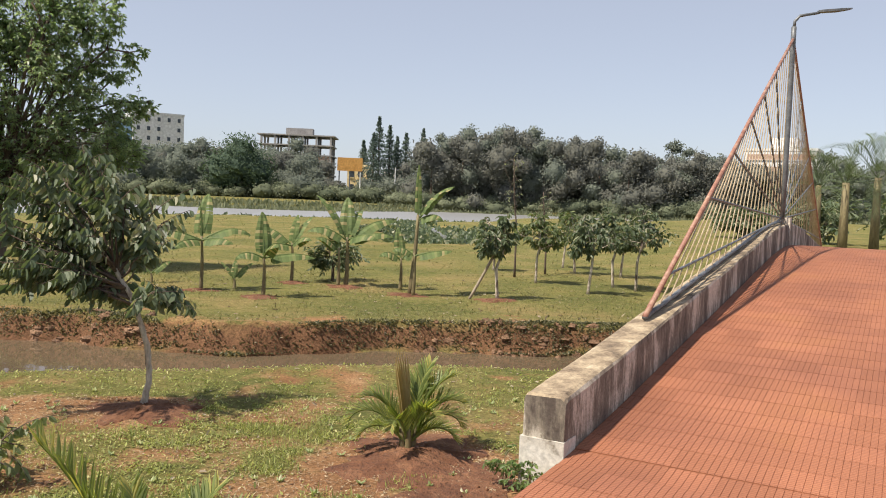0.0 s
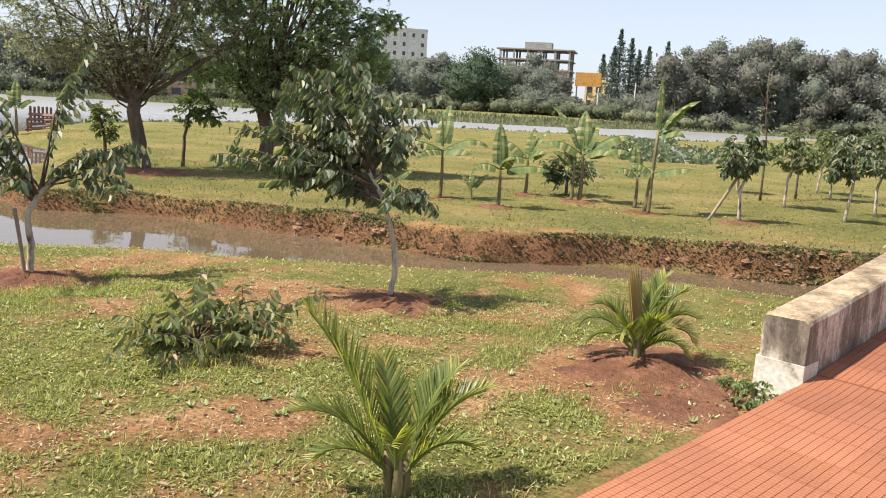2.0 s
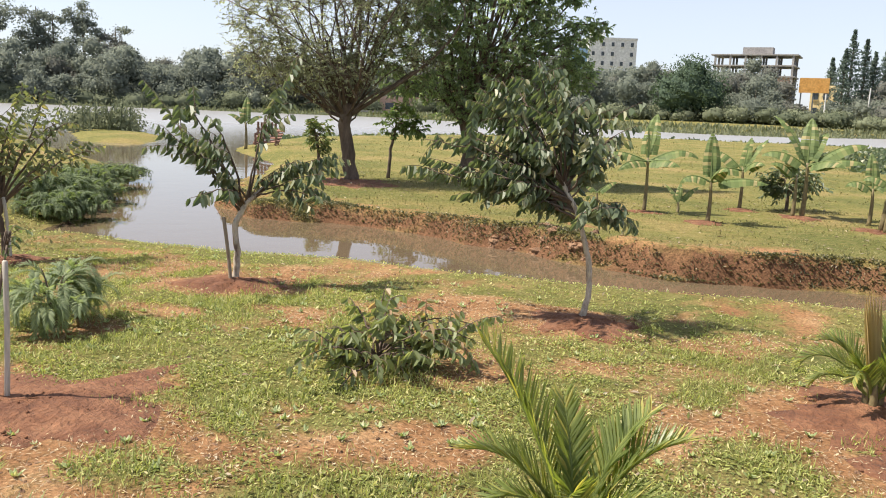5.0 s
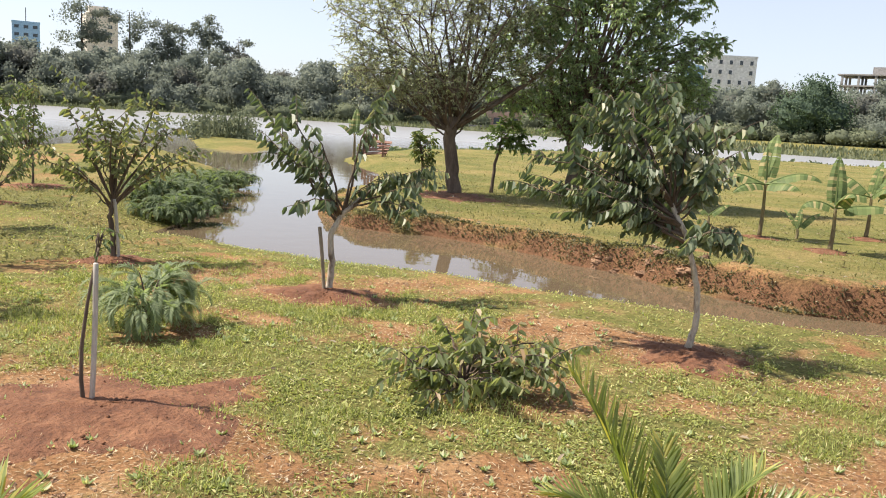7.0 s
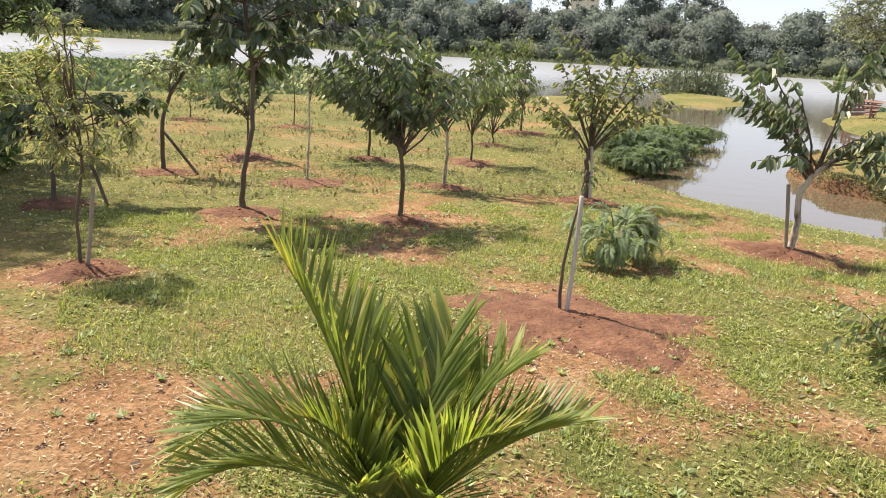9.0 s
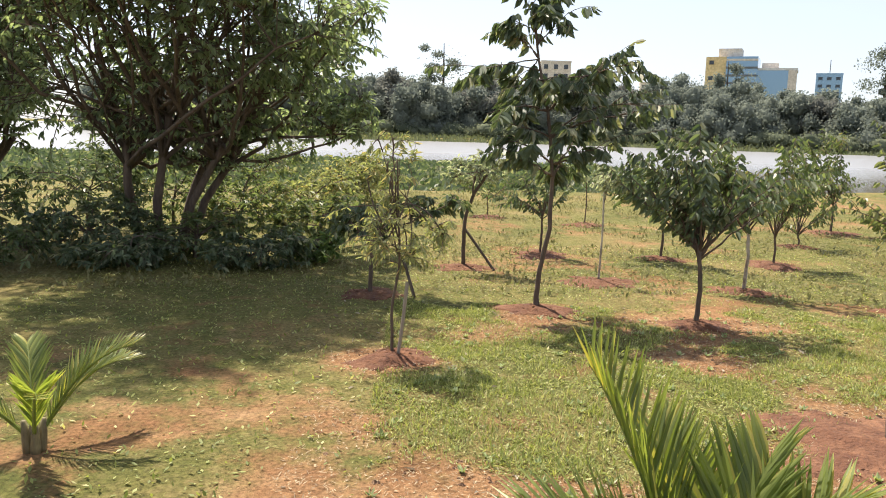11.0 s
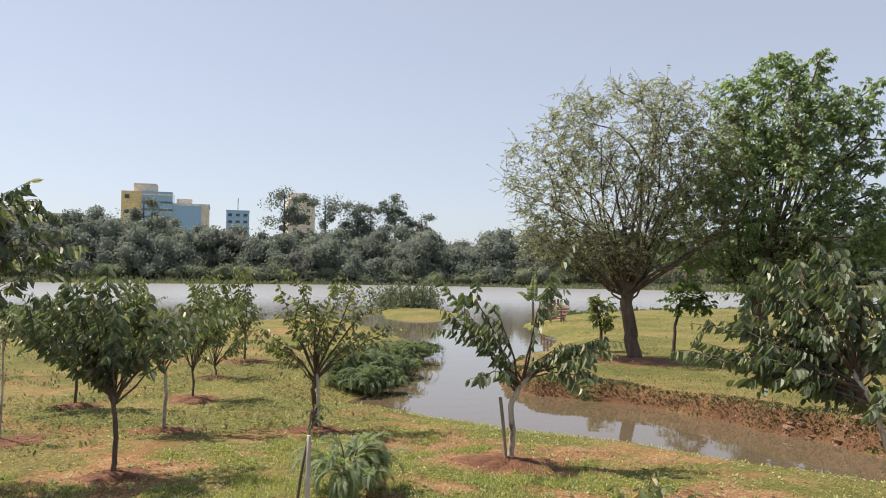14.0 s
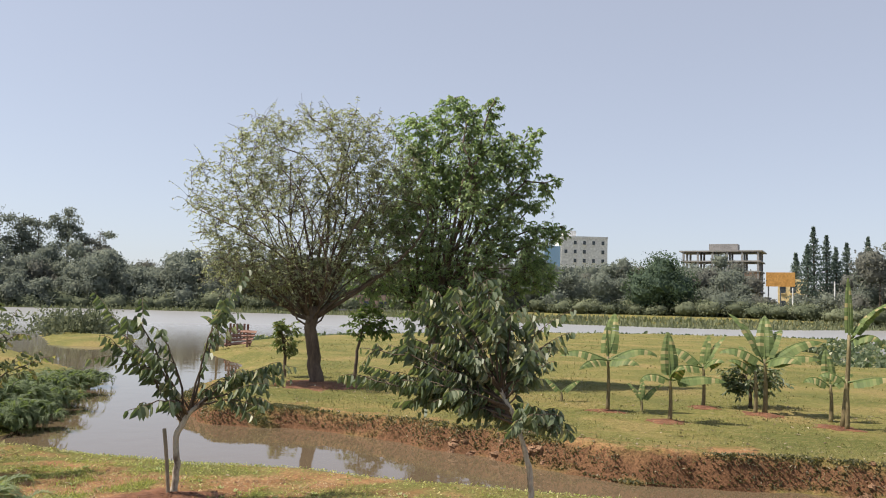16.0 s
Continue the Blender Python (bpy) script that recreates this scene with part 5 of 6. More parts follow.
def stay_frame(w):
    ob = thing("stay_frame", deck_point(MAST_S, w, 0.385), "rusty red triangular stay frame with thin steel rods", "railing", "stay frames")
    at = Vector(deck_point(MAST_S, w, 0.385))

    def loc(s, z):
        return np.array(Vector(deck_point(s, w, 0)) - at) + [0, 0, z]
    foot = loc(MAST_S, 0.385)
    top = foot + [0, 0, MAST_TOP - 0.42]
    lamp_foot = top + [0, 0, 0.22]
    part("mast", Geo().tube(np.array([foot - [0, 0, 0.3], foot + [0, 0, 1.2], top, lamp_foot]), [0.05, 0.05, 0.045, 0.045], 10), MAT_STEEL, ob, "grey steel mast", shade=True)
    part("plinth", Geo().box((-0.16, -0.16, -0.3), (0.16, 0.16, 0.12), Matrix.Rotation(math.atan2(U.y, U.x), 4, "Z")), MAT_PARAPET, ob)
    for side in (-1, 1):
        far = MAST_S + side * (MAST_S - END_S)
        end = loc(far, 0.43)
        part("raking_pipe", Geo().tube(np.array([end, (end + top) / 2, top]), 0.026, 9), MAT_RUST, ob, "faded red steel pipe", shade=True)
        rail_s = np.linspace(far, MAST_S, 14)
        rail = np.array([loc(s, 0.425) for s in rail_s])
        part("bottom_rail", Geo().tube(rail, 0.026, 7), MAT_STEEL, ob, "weathered square bottom rail", shade=True)
        for k in (0.08, 0.27, 0.42, 0.55, 0.67, 0.79):
            part("rib", Geo().tube(np.array([foot + [0, 0, 0.1], end + (top - end) * k]), 0.014, 6), MAT_STEEL, ob)
        for k in np.linspace(0.05, 0.96, 22):
            low = np.array([np.interp(far + (MAST_S - far) * k, *((rail_s, rail[:, j]) if side < 0 else (rail_s[::-1], rail[::-1, j]))) for j in range(3)])
            part("rod", Geo().tube(np.array([low, end + (top - end) * (0.40 + 0.58 * k)]), 0.008, 5), MAT_ROD, ob)
    return at + Vector(lamp_foot)


head = stay_frame(-0.145)
lamp = thing("street_lamp", head, "flat street lamp head on a curved arm", "street lamp")
arm = Geo().tube(np.array([(0, 0, -0.03), (0.01, 0, 0.1), (0.10, 0.0, 0.2), (0.45, 0.0, 0.27)]), [0.03, 0.028, 0.026, 0.024], 8)
part("arm", arm, MAT_STEEL, lamp, shade=True)
hg = Geo()
for k, (x, w, h) in enumerate([(0.42, 0.04, 0.03), (0.5, 0.07, 0.04), (0.8, 0.08, 0.04), (1.02, 0.05, 0.02)]):
    hg.add([(x, -w, 0.26 + x * 0.11 - h), (x, w, 0.26 + x * 0.11 - h), (x, w, 0.26 + x * 0.11), (x, -w, 0.26 + x * 0.11)], [])
hf = [[0, 3, 2, 1], [12, 13, 14, 15]] + [[a + k, a + (k + 1) % 4, a + 4 + (k + 1) % 4, a + 4 + k] for a in (0, 4, 8) for k in range(4)]
hg.f = [hf]
part("lamp_head", hg, MAT_STEEL, lamp, "dark flat lamp head")


# ---- broken bench by the lake ----
def bench(x, y):
    ob = thing("bench", (x, y, gz(x, y)), "broken wooden bench with reddish slats, tipped back", "bench", turn=facing(x, y) - 12)
    for k in range(6):
        part("back_slat", Geo().box((-0.55 + k * 0.16, 0.28, 0.35), (-0.46 + k * 0.16, 0.33, 0.98 - 0.02 * (k % 2))), MAT_WOOD, ob)
    part("back_rail", Geo().box((-0.6, 0.33, 0.62), (0.45, 0.37, 0.70)), MAT_WOOD, ob)
    for k in range(4):
        m = Matrix.Translation((0.05 * k, -0.25 + 0.06 * k, 0.14 + k * 0.17)) @ Matrix.Rotation(-0.12 + 0.05 * k, 4, "Y") @ Matrix.Rotation(0.7, 4, "X")
        part("seat_slat", Geo().box((-0.62, -0.07, -0.02), (0.62, 0.07, 0.02), m), MAT_WOOD, ob)
    for sx in (-0.5, 0.42):
        part("leg", Geo().box((sx - 0.035, -0.35, -0.02), (sx + 0.035, -0.28, 0.5)), MAT_WOOD, ob)
        part("leg", Geo().box((sx - 0.035, 0.26, -0.02), (sx + 0.035, 0.33, 0.6)), MAT_WOOD, ob)
        part("brace", Geo().box((sx - 0.03, -0.36, -0.04), (sx + 0.03, 0.36, 0.03), Matrix.Translation((0, 0, 0.25)) @ Matrix.Rotation(0.7, 4, "X")), MAT_WOOD, ob)
    ob.scale = (1.0, 1.0, 1.05)
    return ob


bench(-25.3, 30.1)


# ---- far shore: buildings ----
def grid_block(ob, w, d, h, wall, rows, cols, pane, z0=1.0, wide=0.55, tall=0.5, skip=(), sides=(0,)):
    """A block with a recessed window opening for each row and column on its front."""
    part("wall", Geo().box((-w / 2, 0, 0), (w / 2, d, h)), wall, ob)
    part("roof", Geo().box((-w / 2 - 0.15, -0.15, h), (w / 2 + 0.15, d + 0.15, h + 0.7)), wall, ob)
    cw, ch = w / cols, (h - z0) / rows
    for i in range(rows):
        for j in range(cols):
            if (i, j) in skip:
                continue
            x, z = -w / 2 + (j + 0.5) * cw, z0 + (i + 0.5) * ch
            win = part("window", Geo().box((x - cw * wide / 2, -0.10, z - ch * tall / 2), (x + cw * wide / 2, 0.05, z + ch * tall / 2)), pane, ob)
            part("sill", Geo().box((x - cw * wide / 2 - 0.1, -0.35, z - ch * tall / 2 - 0.15), (x + cw * wide / 2 + 0.1, 0.0, z - ch * tall / 2)), wall, win)


def far_building(name, x, y, label, turn=0.0):
    return thing(name, (x, y, gz(x, y) - 0.3), label, "building", turn=facing(x, y) + turn)


ob = far_building("white_building", -92.5, 286, "white apartment block with small dark windows and a blue glass side", 12)
grid_block(ob, 17, 14, 25, MAT_WHITE, 7, 5, MAT_DARKPANE, 2, 0.3, 0.42, skip={(6, 0), (5, 3), (4, 0)})
part("glass_side", Geo().box((-14.5, 1.0, 0), (-8.6, 12, 22)), MAT_GLASS, ob, "blue glass stair tower")
part("roof_room", Geo().box((-7, 3, 25.7), (-2.5, 8, 28)), MAT_WHITE, ob)

ob = far_building("unfinished_building", -43.5, 276, "unfinished concrete frame building with open floors", -8)
for k in range(6):
    z = 3.3 * k
    half = 12.5 if k < 5 else 13
    part("floor_slab", Geo().box((-half, 0, z + 2.9), (half, 14, z + 3.3)), MAT_CONCRETE, ob)
    for i, cx in enumerate((-11.6, -7, -2.4, 2.2, 6.8, 11.6)):
        for cy in (0.5, 7, 13.3):
            part("column", Geo().box((cx - 0.3, cy - 0.3, z), (cx + 0.3, cy + 0.3, z + 2.9)), MAT_CONCRETE, ob)
    if k in (1, 2, 3):
        part("infill_wall", Geo().box((4.0, 0.6, z), (12.0, 0.9, z + 2.9)), MAT_BRICKWALL, ob)
    if k in (2, 3):
        part("infill_wall", Geo().box((-11, 5, z), (-3, 5.3, z + 2.9)), MAT_WHITE, ob)
    if k < 4:
        part("rear_wall", Geo().box((-12.0 if k < 2 else 1.0, 12.8, z), (12.0, 13.1, z + 2.9)), MAT_CONCRETE, ob)
part("roof_room", Geo().box((-4, 4, 19.8), (5, 9, 22.2)), MAT_CONCRETE, ob)

ob = thing("billboard", (-21.5, 236, gz(-21.5, 236)), "large plain orange board on steel posts", "billboard", turn=facing(-21.5, 236))
part("panel", Geo().box((-3.6, -0.1, 7.6), (3.6, 0.15, 11.4)), MAT_ORANGE, ob, "orange painted panel")
for px in (-3, 0, 3):
    part("post", Geo().box((px - 0.18, 0.15, -0.2), (px + 0.18, 0.5, 11.2)), MAT_STEEL, ob)
ob = far_building("site_shed", -33, 238, "dark open shed below the unfinished building")
part("roof", Geo().box((-9, 0, 4.4), (9, 8, 4.8)), MAT_STEEL, ob)
part("rear_wall", Geo().box((-9, 7.6, 0), (9, 8, 4.4)), MAT_STEEL, ob)
for px in (-8.6, -3, 3, 8.6):
    part("post", Geo().box((px - 0.15, 0.1, 0), (px + 0.15, 0.4, 4.4)), MAT_WHITE, ob)
ob = far_building("yellow_house", -19.5, 250, "small yellow house with flat roof", 0)
grid_block(ob, 8, 7, 9.5, MAT_YELLOW, 2, 3, MAT_DARKPANE, 1)
for x, y, w, h, lab in ((-8, 262, 9, 9, "white"), (-14, 245, 4, 7, "white"), (-2, 268, 8, 8, "white"), (28, 255, 12, 8, "pale")):
    ob = far_building("house", x, y, lab + " low house among trees", 5)
    grid_block(ob, w, 7, h, MAT_WHITE, 2, 3, MAT_DARKPANE, 1)

ob = far_building("office_block", -370, 147, "tall office block, yellow side and blue glass front", -4)
part("wall", Geo().box((-19, 0.5, 0), (-10, 20, 36)), MAT_YELLOW, ob, "yellow painted wall")
part("roof_room", Geo().box((-14, 4, 36), (-4, 14, 40)), MAT_BEIGE, ob)
part("glass_front", Geo().box((-10, 0, 0), (3.5, 20, 36)), MAT_GLASS, ob, "blue glass front")
for k in range(10):
    part("floor_band", Geo().box((-10.05, -0.25, 2.6 + k * 3.5), (3.55, 0.05, 3.5 + k * 3.5)), MAT_BEIGE if k == 9 else MAT_STEEL, ob)
    if k % 2:
        part("window", Geo().box((-17.5, 0.35, 1 + k * 3.5), (-15.5, 0.55, 2.8 + k * 3.5)), MAT_DARKPANE, ob)
part("low_wing", Geo().box((3.5, 2, 0), (20, 20, 30)), MAT_GLASS, ob, "lower glass wing")
part("wing_roof", Geo().box((3.4, 1.8, 30), (20.2, 20.2, 31)), MAT_WHITE, ob)
part("wing_edge", Geo().box((16.5, 1.6, 0), (20.1, 2.0, 30)), MAT_BEIGE, ob)
part("roof_room", Geo().box((5, 6, 31), (12, 12, 33.5)), MAT_BEIGE, ob)

ob = far_building("tower_block", -341, 203, "beige apartment tower with narrow windows", 10)
grid_block(ob, 13, 14, 34, MAT_BEIGE, 10, 2, MAT_DARKPANE, 3, 0.25, 0.5)
part("roof_room", Geo().box((-5, 3, 34.7), (3, 10, 38)), MAT_BEIGE, ob)
ob = far_building("blue_building", -369, 183.5, "distant pale blue block", 0)
grid_block(ob, 11, 12, 29, MAT_GLASS, 8, 3, MAT_DARKPANE, 2, 0.5, 0.4)
part("mast", Geo().tube(np.array([(0, 5, 29), (0, 5, 36)]), 0.2, 6), MAT_STEEL, ob)
for x, y, w, h, m in ((-392, 108, 8, 24, MAT_BEIGE), (-386, 62, 14, 32, MAT_BEIGE), (-330, 60, 10, 20, MAT_WHITE)):
    ob = far_building("apartment_block", x, y, "distant pale apartment block", 4)
    grid_block(ob, w, 10, h, m, 7, 3, MAT_DARKPANE, 2, 0.4, 0.5)
ob = far_building("temple", -252, 246, "small white domed temple roof above the trees")
part("tower", Geo().tube(np.array([(0, 0, 0), (0, 0, 13), (0, 0, 14), (0, 0, 16), (0, 0, 17.5), (0, 0, 19.5)]), [3, 3, 2.4, 1.8, 0.6, 0.1], 8), MAT_WHITE, ob)
ob = far_building("striped_building", 103, 235, "pale building with dark striped balconies", -10)
grid_block(ob, 20, 12, 19, MAT_WHITE, 5, 1, MAT_BRICKWALL, 1, 0.92, 0.45)
part("roof_room", Geo().box((-3, 3, 19.7), (4, 9, 23)), MAT_WHITE, ob)
ob = far_building("white_wall_house", 152, 225, "white building behind palms", 0)
grid_block(ob, 26, 12, 12, MAT_WHITE, 3, 5, MAT_DARKPANE, 1)
ob = far_building("lakeside_shed", -100, 158, "low lakeside shed with an orange wall", 0)
grid_block(ob, 14, 6, 3.2, MAT_BRICKWALL, 1, 4, MAT_DARKPANE, 0.3)
part("jetty", Geo().box((-8, -5, 0.2), (22, 0, 0.6)), MAT_CONCRETE, ob)
ob = far_building("yellow_stand", -83, 168, "yellow painted pavilion on the far shore", 0)
grid_block(ob, 16, 6, 6, MAT_YELLOW, 1, 5, MAT_WHITE, 0.5)
for n, (x, y) in enumerate([deck_point(-0.15, -0.2)[:2], deck_point(-0.1, -0.38)[:2]]):
    tree("wall_weed", x, y, "straggly green weed at the foot of the parapet", "weed", [(0, 0, 0), (0.02, 0, 0.08), (0.03, 0, 0.15)], (0.006, 0.004), [(0, 0, 0.15, 0.16, 0.12, 0.1), (0.05, 0, 0.28, 0.06, 0.06, 0.08)], 6, 26, (0.04, 0.018, 7, 0.3), MAT_STEM, MAT_LEAF_BRIGHT, 190 + n, twig_r=0.003)
for x, y, h in ((-7.5, 212, 9), (-16, 205, 7), (-39, 196, 4)):
    p = thing("utility_pole", (x, y, gz(x, y)), "pale concrete utility pole", "pole")
    part("shaft", Geo().tube(np.array([(0, 0, 0), (0, 0, h)]), [0.22, 0.16], 6), MAT_WHITE, p)
    part("crossarm", Geo().box((-0.8, -0.08, h - 0.6), (0.8, 0.08, h - 0.4)), MAT_STEEL, p)

# ---- far shore: woods ----
def clump_cloud(geo, c, e, count, size, r, core=False):
    """Leaf sprays lying over a lumpy crown, which may have a closed heart."""
    c, e = np.array(c), np.array(e)
    ph = r.uniform(0, 6.3, 3)

    def lump(d):
        return 1 + 0.14 * np.sin(d[:, 0] * 5 + ph[0]) * np.sin(d[:, 1] * 4 + ph[1]) + 0.1 * np.sin(d[:, 2] * 7 + d[:, 0] * 3 + ph[2])
    d = r.normal(size=(count, 3))
    d /= np.linalg.norm(d, axis=1)[:, None]
    inner, outer = (0.74, 1.2) if core else (0.35, 1.1)
    p = c + d * e * (lump(d) * r.uniform(inner, outer, count))[:, None]
    way = np.cross(d, r.normal(size=(count, 3))) + 0.3 * d + r.normal(0, 0.48, (count, 3))
    if core:
        a, b = np.meshgrid(np.linspace(0, 2 * np.pi, 13)[:-1], np.linspace(0.12, np.pi - 0.12, 8))
        k = np.stack([np.cos(a) * np.sin(b), np.sin(a) * np.sin(b), np.cos(b)], -1).reshape(-1, 3)
        v = c + k * e * (lump(k) * r.uniform(0.58, 0.84, len(k)))[:, None]
        f = [[i * 12 + j, i * 12 + (j + 1) % 12, i * 12 + 12 + (j + 1) % 12, i * 12 + 12 + j] for i in range(7) for j in range(12)]
        geo.add(v, f + [list(range(12))[::-1], list(range(84, 96))])
    geo.flakes(p, way, np.cross(d, way) + r.normal(0, 0.5, (count, 3)), size * r.uniform(0.6, 1.4, count), size * r.uniform(0.5, 1.0, count))


def yaw_place(yaw, dist):
    a = radians(yaw)
    return -math.sin(a) * dist, math.cos(a) * dist


green, brown, scrub, stems = Geo(), Geo(), Geo(), Geo()
r = np.random.default_rng(77)
for yaw in np.arange(-46, 112, 1.2):
    for row in range(3):
        yw = yaw + r.uniform(-0.7, 0.7)
        low = smooth(-0.6, 0.6, yw) * smooth(8.5, 7.2, yw)
        x, y = yaw_place(yw, 197 + row * 15 + r.uniform(-6, 7) + 16 * low)
        h = r.uniform(6.5, 11.5) + row * 1.3 + 2.6 * smooth(62, 70, yw) - 0.8 * smooth(38, 48, yw) * smooth(60, 52, yw)
        h = (h + 9.5 * smooth(1.0, -2.0, yw) * smooth(-16, -7, yw) + 2.2 * smooth(-8, -15, yw) + 1.3 * math.sin(yw * 0.9) + 0.9 * math.sin(yw * 2.1 + 1)) * (1 - 0.5 * low)
        if low > 0.4 and row > 1:
            continue
        w = h * r.uniform(0.5, 0.72)
        z = gz(x, y)
        g = brown if r.uniform() < (0.6 if yw < 0 else 0.15) else green
        for n in range(13):
            k = 0.1 + 0.8 * (n + r.uniform()) / 13
            c = (x + r.normal(0, w * (0.62 - 0.42 * k)), y + r.normal(0, w * 0.4), z + h * k)
            s = min(w, 6.0) * r.uniform(0.28, 0.55) * (1.15 - 0.4 * k)
            clump_cloud(g, c, (s, s, s * r.uniform(0.75, 1.1)), int(90 + 34 * s * s), 0.58, r, True)
        stems.tube(np.array([(x, y, z - 0.2), (x, y, z + h * 0.6)]), [0.3, 0.15], 5)
    for _ in range(5):
        x, y = yaw_place(yaw + r.uniform(-0.7, 0.7), 188 + r.uniform(-3, 8))
        h = r.uniform(1.2, 4.0)
        clump_cloud(scrub, (x, y, gz(x, y) + h * 0.45), (h * 0.9, h * 0.9, h * 0.55), 190, 0.45, r, True)
# Both wood materials carry the distance haze in their colour.
tagged(part("far_woods", green, MAT_FAR, shade=True), "grey-green woods along the far shore, haze put into their colour", "woods", kind="stuff")
tagged(part("far_bare_woods", brown, MAT_FAR_BROWN, shade=True), "dry brown leafless trees in the far woods, paled with painted haze", "woods", kind="stuff")
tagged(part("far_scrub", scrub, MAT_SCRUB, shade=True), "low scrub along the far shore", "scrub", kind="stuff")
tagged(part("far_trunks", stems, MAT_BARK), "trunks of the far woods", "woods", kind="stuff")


def far_tree(yaw, dist, h, lobes, mat, label, count=420, size=0.7, name="far_tree", seed=0, solid=False):
    """One far tree that stands out from the woods. lobes: right, up and radii, as parts of its height."""
    x, y = yaw_place(yaw, dist)
    ob = thing(name, (x, y, gz(x, y) - 0.2), label, "tree", turn=yaw)
    q = np.random.default_rng(seed + 500)
    part("trunk", Geo().tube(np.array([(0, 0, 0), (0.1, 0, h * 0.5), (0, 0, h * 0.93)]), [h * 0.022, h * 0.015, h * 0.004], 6), MAT_BARK, ob)
    g = Geo()
    for cx, cz, rx, rz in lobes:
        clump_cloud(g, (cx * h, 0, cz * h), (rx * h, rx * h, rz * h), count, size, q, solid)
    part("crown", g, mat, ob)
    return ob


far_tree(12.8, 190, 14.6, [(0, 0.5, 0.40, 0.38), (-0.25, 0.4, 0.3, 0.33), (0.28, 0.42, 0.3, 0.3), (0.05, 0.72, 0.26, 0.24)], leaf_material("dense_dark_crown", (0.035, 0.07, 0.045), (0.08, 0.13, 0.07), 0.8, 0.3), "dense round dark green tree on the far shore", 1500, 0.45, seed=1, solid=True)
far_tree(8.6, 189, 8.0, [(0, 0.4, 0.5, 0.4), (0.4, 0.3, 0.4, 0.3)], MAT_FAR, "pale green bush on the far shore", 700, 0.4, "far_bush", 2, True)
for n, (yaw, h) in enumerate([(3.6, 19.0), (3.25, 24.0), (2.5, 22.0), (1.95, 19.0), (1.35, 20.5), (4.3, 17.5), (0.15, 22.5)]):
    layers = [(0.03 * math.sin(n * 5 + k * 4) * (1 - 0.08 * k), 0.2 + 0.066 * k, (0.24 + 0.05 * math.sin(n * 3 + k * 2)) * (1.05 - 0.085 * k), 0.035 + 0.012 * math.sin(n + k * 3)) for k in range(12)] + [(0, 0.985, 0.006, 0.03)]
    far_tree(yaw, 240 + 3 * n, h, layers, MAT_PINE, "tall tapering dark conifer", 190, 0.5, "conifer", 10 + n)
for n, (yaw, h, lob) in enumerate([(60.3, 26, [(-0.1, 0.8, 0.17, 0.1), (0.12, 0.72, 0.16, 0.1), (0, 0.92, 0.1, 0.07), (-0.15, 0.6, 0.12, 0.08)]), (57.5, 25, [(0, 0.75, 0.2, 0.2), (0.1, 0.85, 0.14, 0.12)]), (55.2, 24, [(-0.1, 0.75, 0.14, 0.18), (0.12, 0.7, 0.14, 0.18)]), (52.6, 25, [(0, 0.72, 0.17, 0.1), (0.02, 0.84, 0.13, 0.07), (0, 0.93, 0.07, 0.06), (0, 0.6, 0.2, 0.08)]), (54.3, 23, [(0, 0.7, 0.15, 0.2)]), (50.7, 20, [(0, 0.75, 0.1, 0.18)]), (69.5, 23, [(-0.2, 0.6, 0.25, 0.2), (0.2, 0.65, 0.2, 0.2)]), (84.5, 22, [(0, 0.6, 0.3, 0.25)]), (88.5, 27, [(0, 0.6, 0.32, 0.3)]), (-16.9, 21, [(0.02, 0.75, 0.14, 0.16), (-0.14, 0.62, 0.08, 0.08), (0.05, 0.9, 0.1, 0.08)])]):
    q = np.random.default_rng(n + 900)
    lob = lob + [(q.normal(0, 0.14), q.uniform(0.35, 0.9), q.uniform(0.05, 0.1), q.uniform(0.03, 0.07)) for _ in range(11)]
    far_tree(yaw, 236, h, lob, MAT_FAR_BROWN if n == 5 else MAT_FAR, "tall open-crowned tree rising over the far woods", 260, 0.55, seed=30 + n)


def fan_palm(x, y, h, seed):
    ob = thing("garden_palm", (x, y, gz(x, y) - 0.05), "tall palm with arching fronds beyond the bridge", "palm", "garden palms", turn=seed * 40)
    part("trunk", Geo().tube(np.array([(0, 0, 0), (0, 0, h * 0.3), (0, 0, h * 0.58)]), [0.2, 0.16, 0.13], 9), MAT_STEM, ob, shade=True)
    for k in range(15):
        part("frond", frond((0, 0, h * 0.57), k * 137.5, 75 - (k % 5) * 22, h * 0.5, h * 0.13, 20, seed * 50 + k, 0.9), MAT_GARDEN_PALM, ob)


for n, (x, y, h) in enumerate([(16.2, 32.0, 4.9), (18.0, 33.0, 5.3), (19.6, 31.5, 5.2), (17.6, 37.0, 4.9), (21.5, 36, 5.4)]):
    fan_palm(x, y, h, n + 1)
for n, (x, y, w, h) in enumerate([(20, 42, 2.4, 2.4), (24, 40, 2.6, 2.6), (27, 44, 2.6, 3.2), (18, 46, 2.0, 1.8), (31, 42, 3, 3.5)]):
    tree("hedge_bush", x, y, "dense dark bush beyond the bridge", "bush", [(0, 0, 0), (0, 0, h * 0.4), (0, 0, h * 0.6)], (0.1, 0.06), [(0, 0, h * 0.55, w, w, h * 0.5)], 9, 150, (0.3, 0.14, 10, 0.3), MAT_BARK, MAT_LEAF_DARK, 170 + n, "bushes beyond the bridge")

# ---- reeds, water plants, weeds ----
r = np.random.default_rng(99)


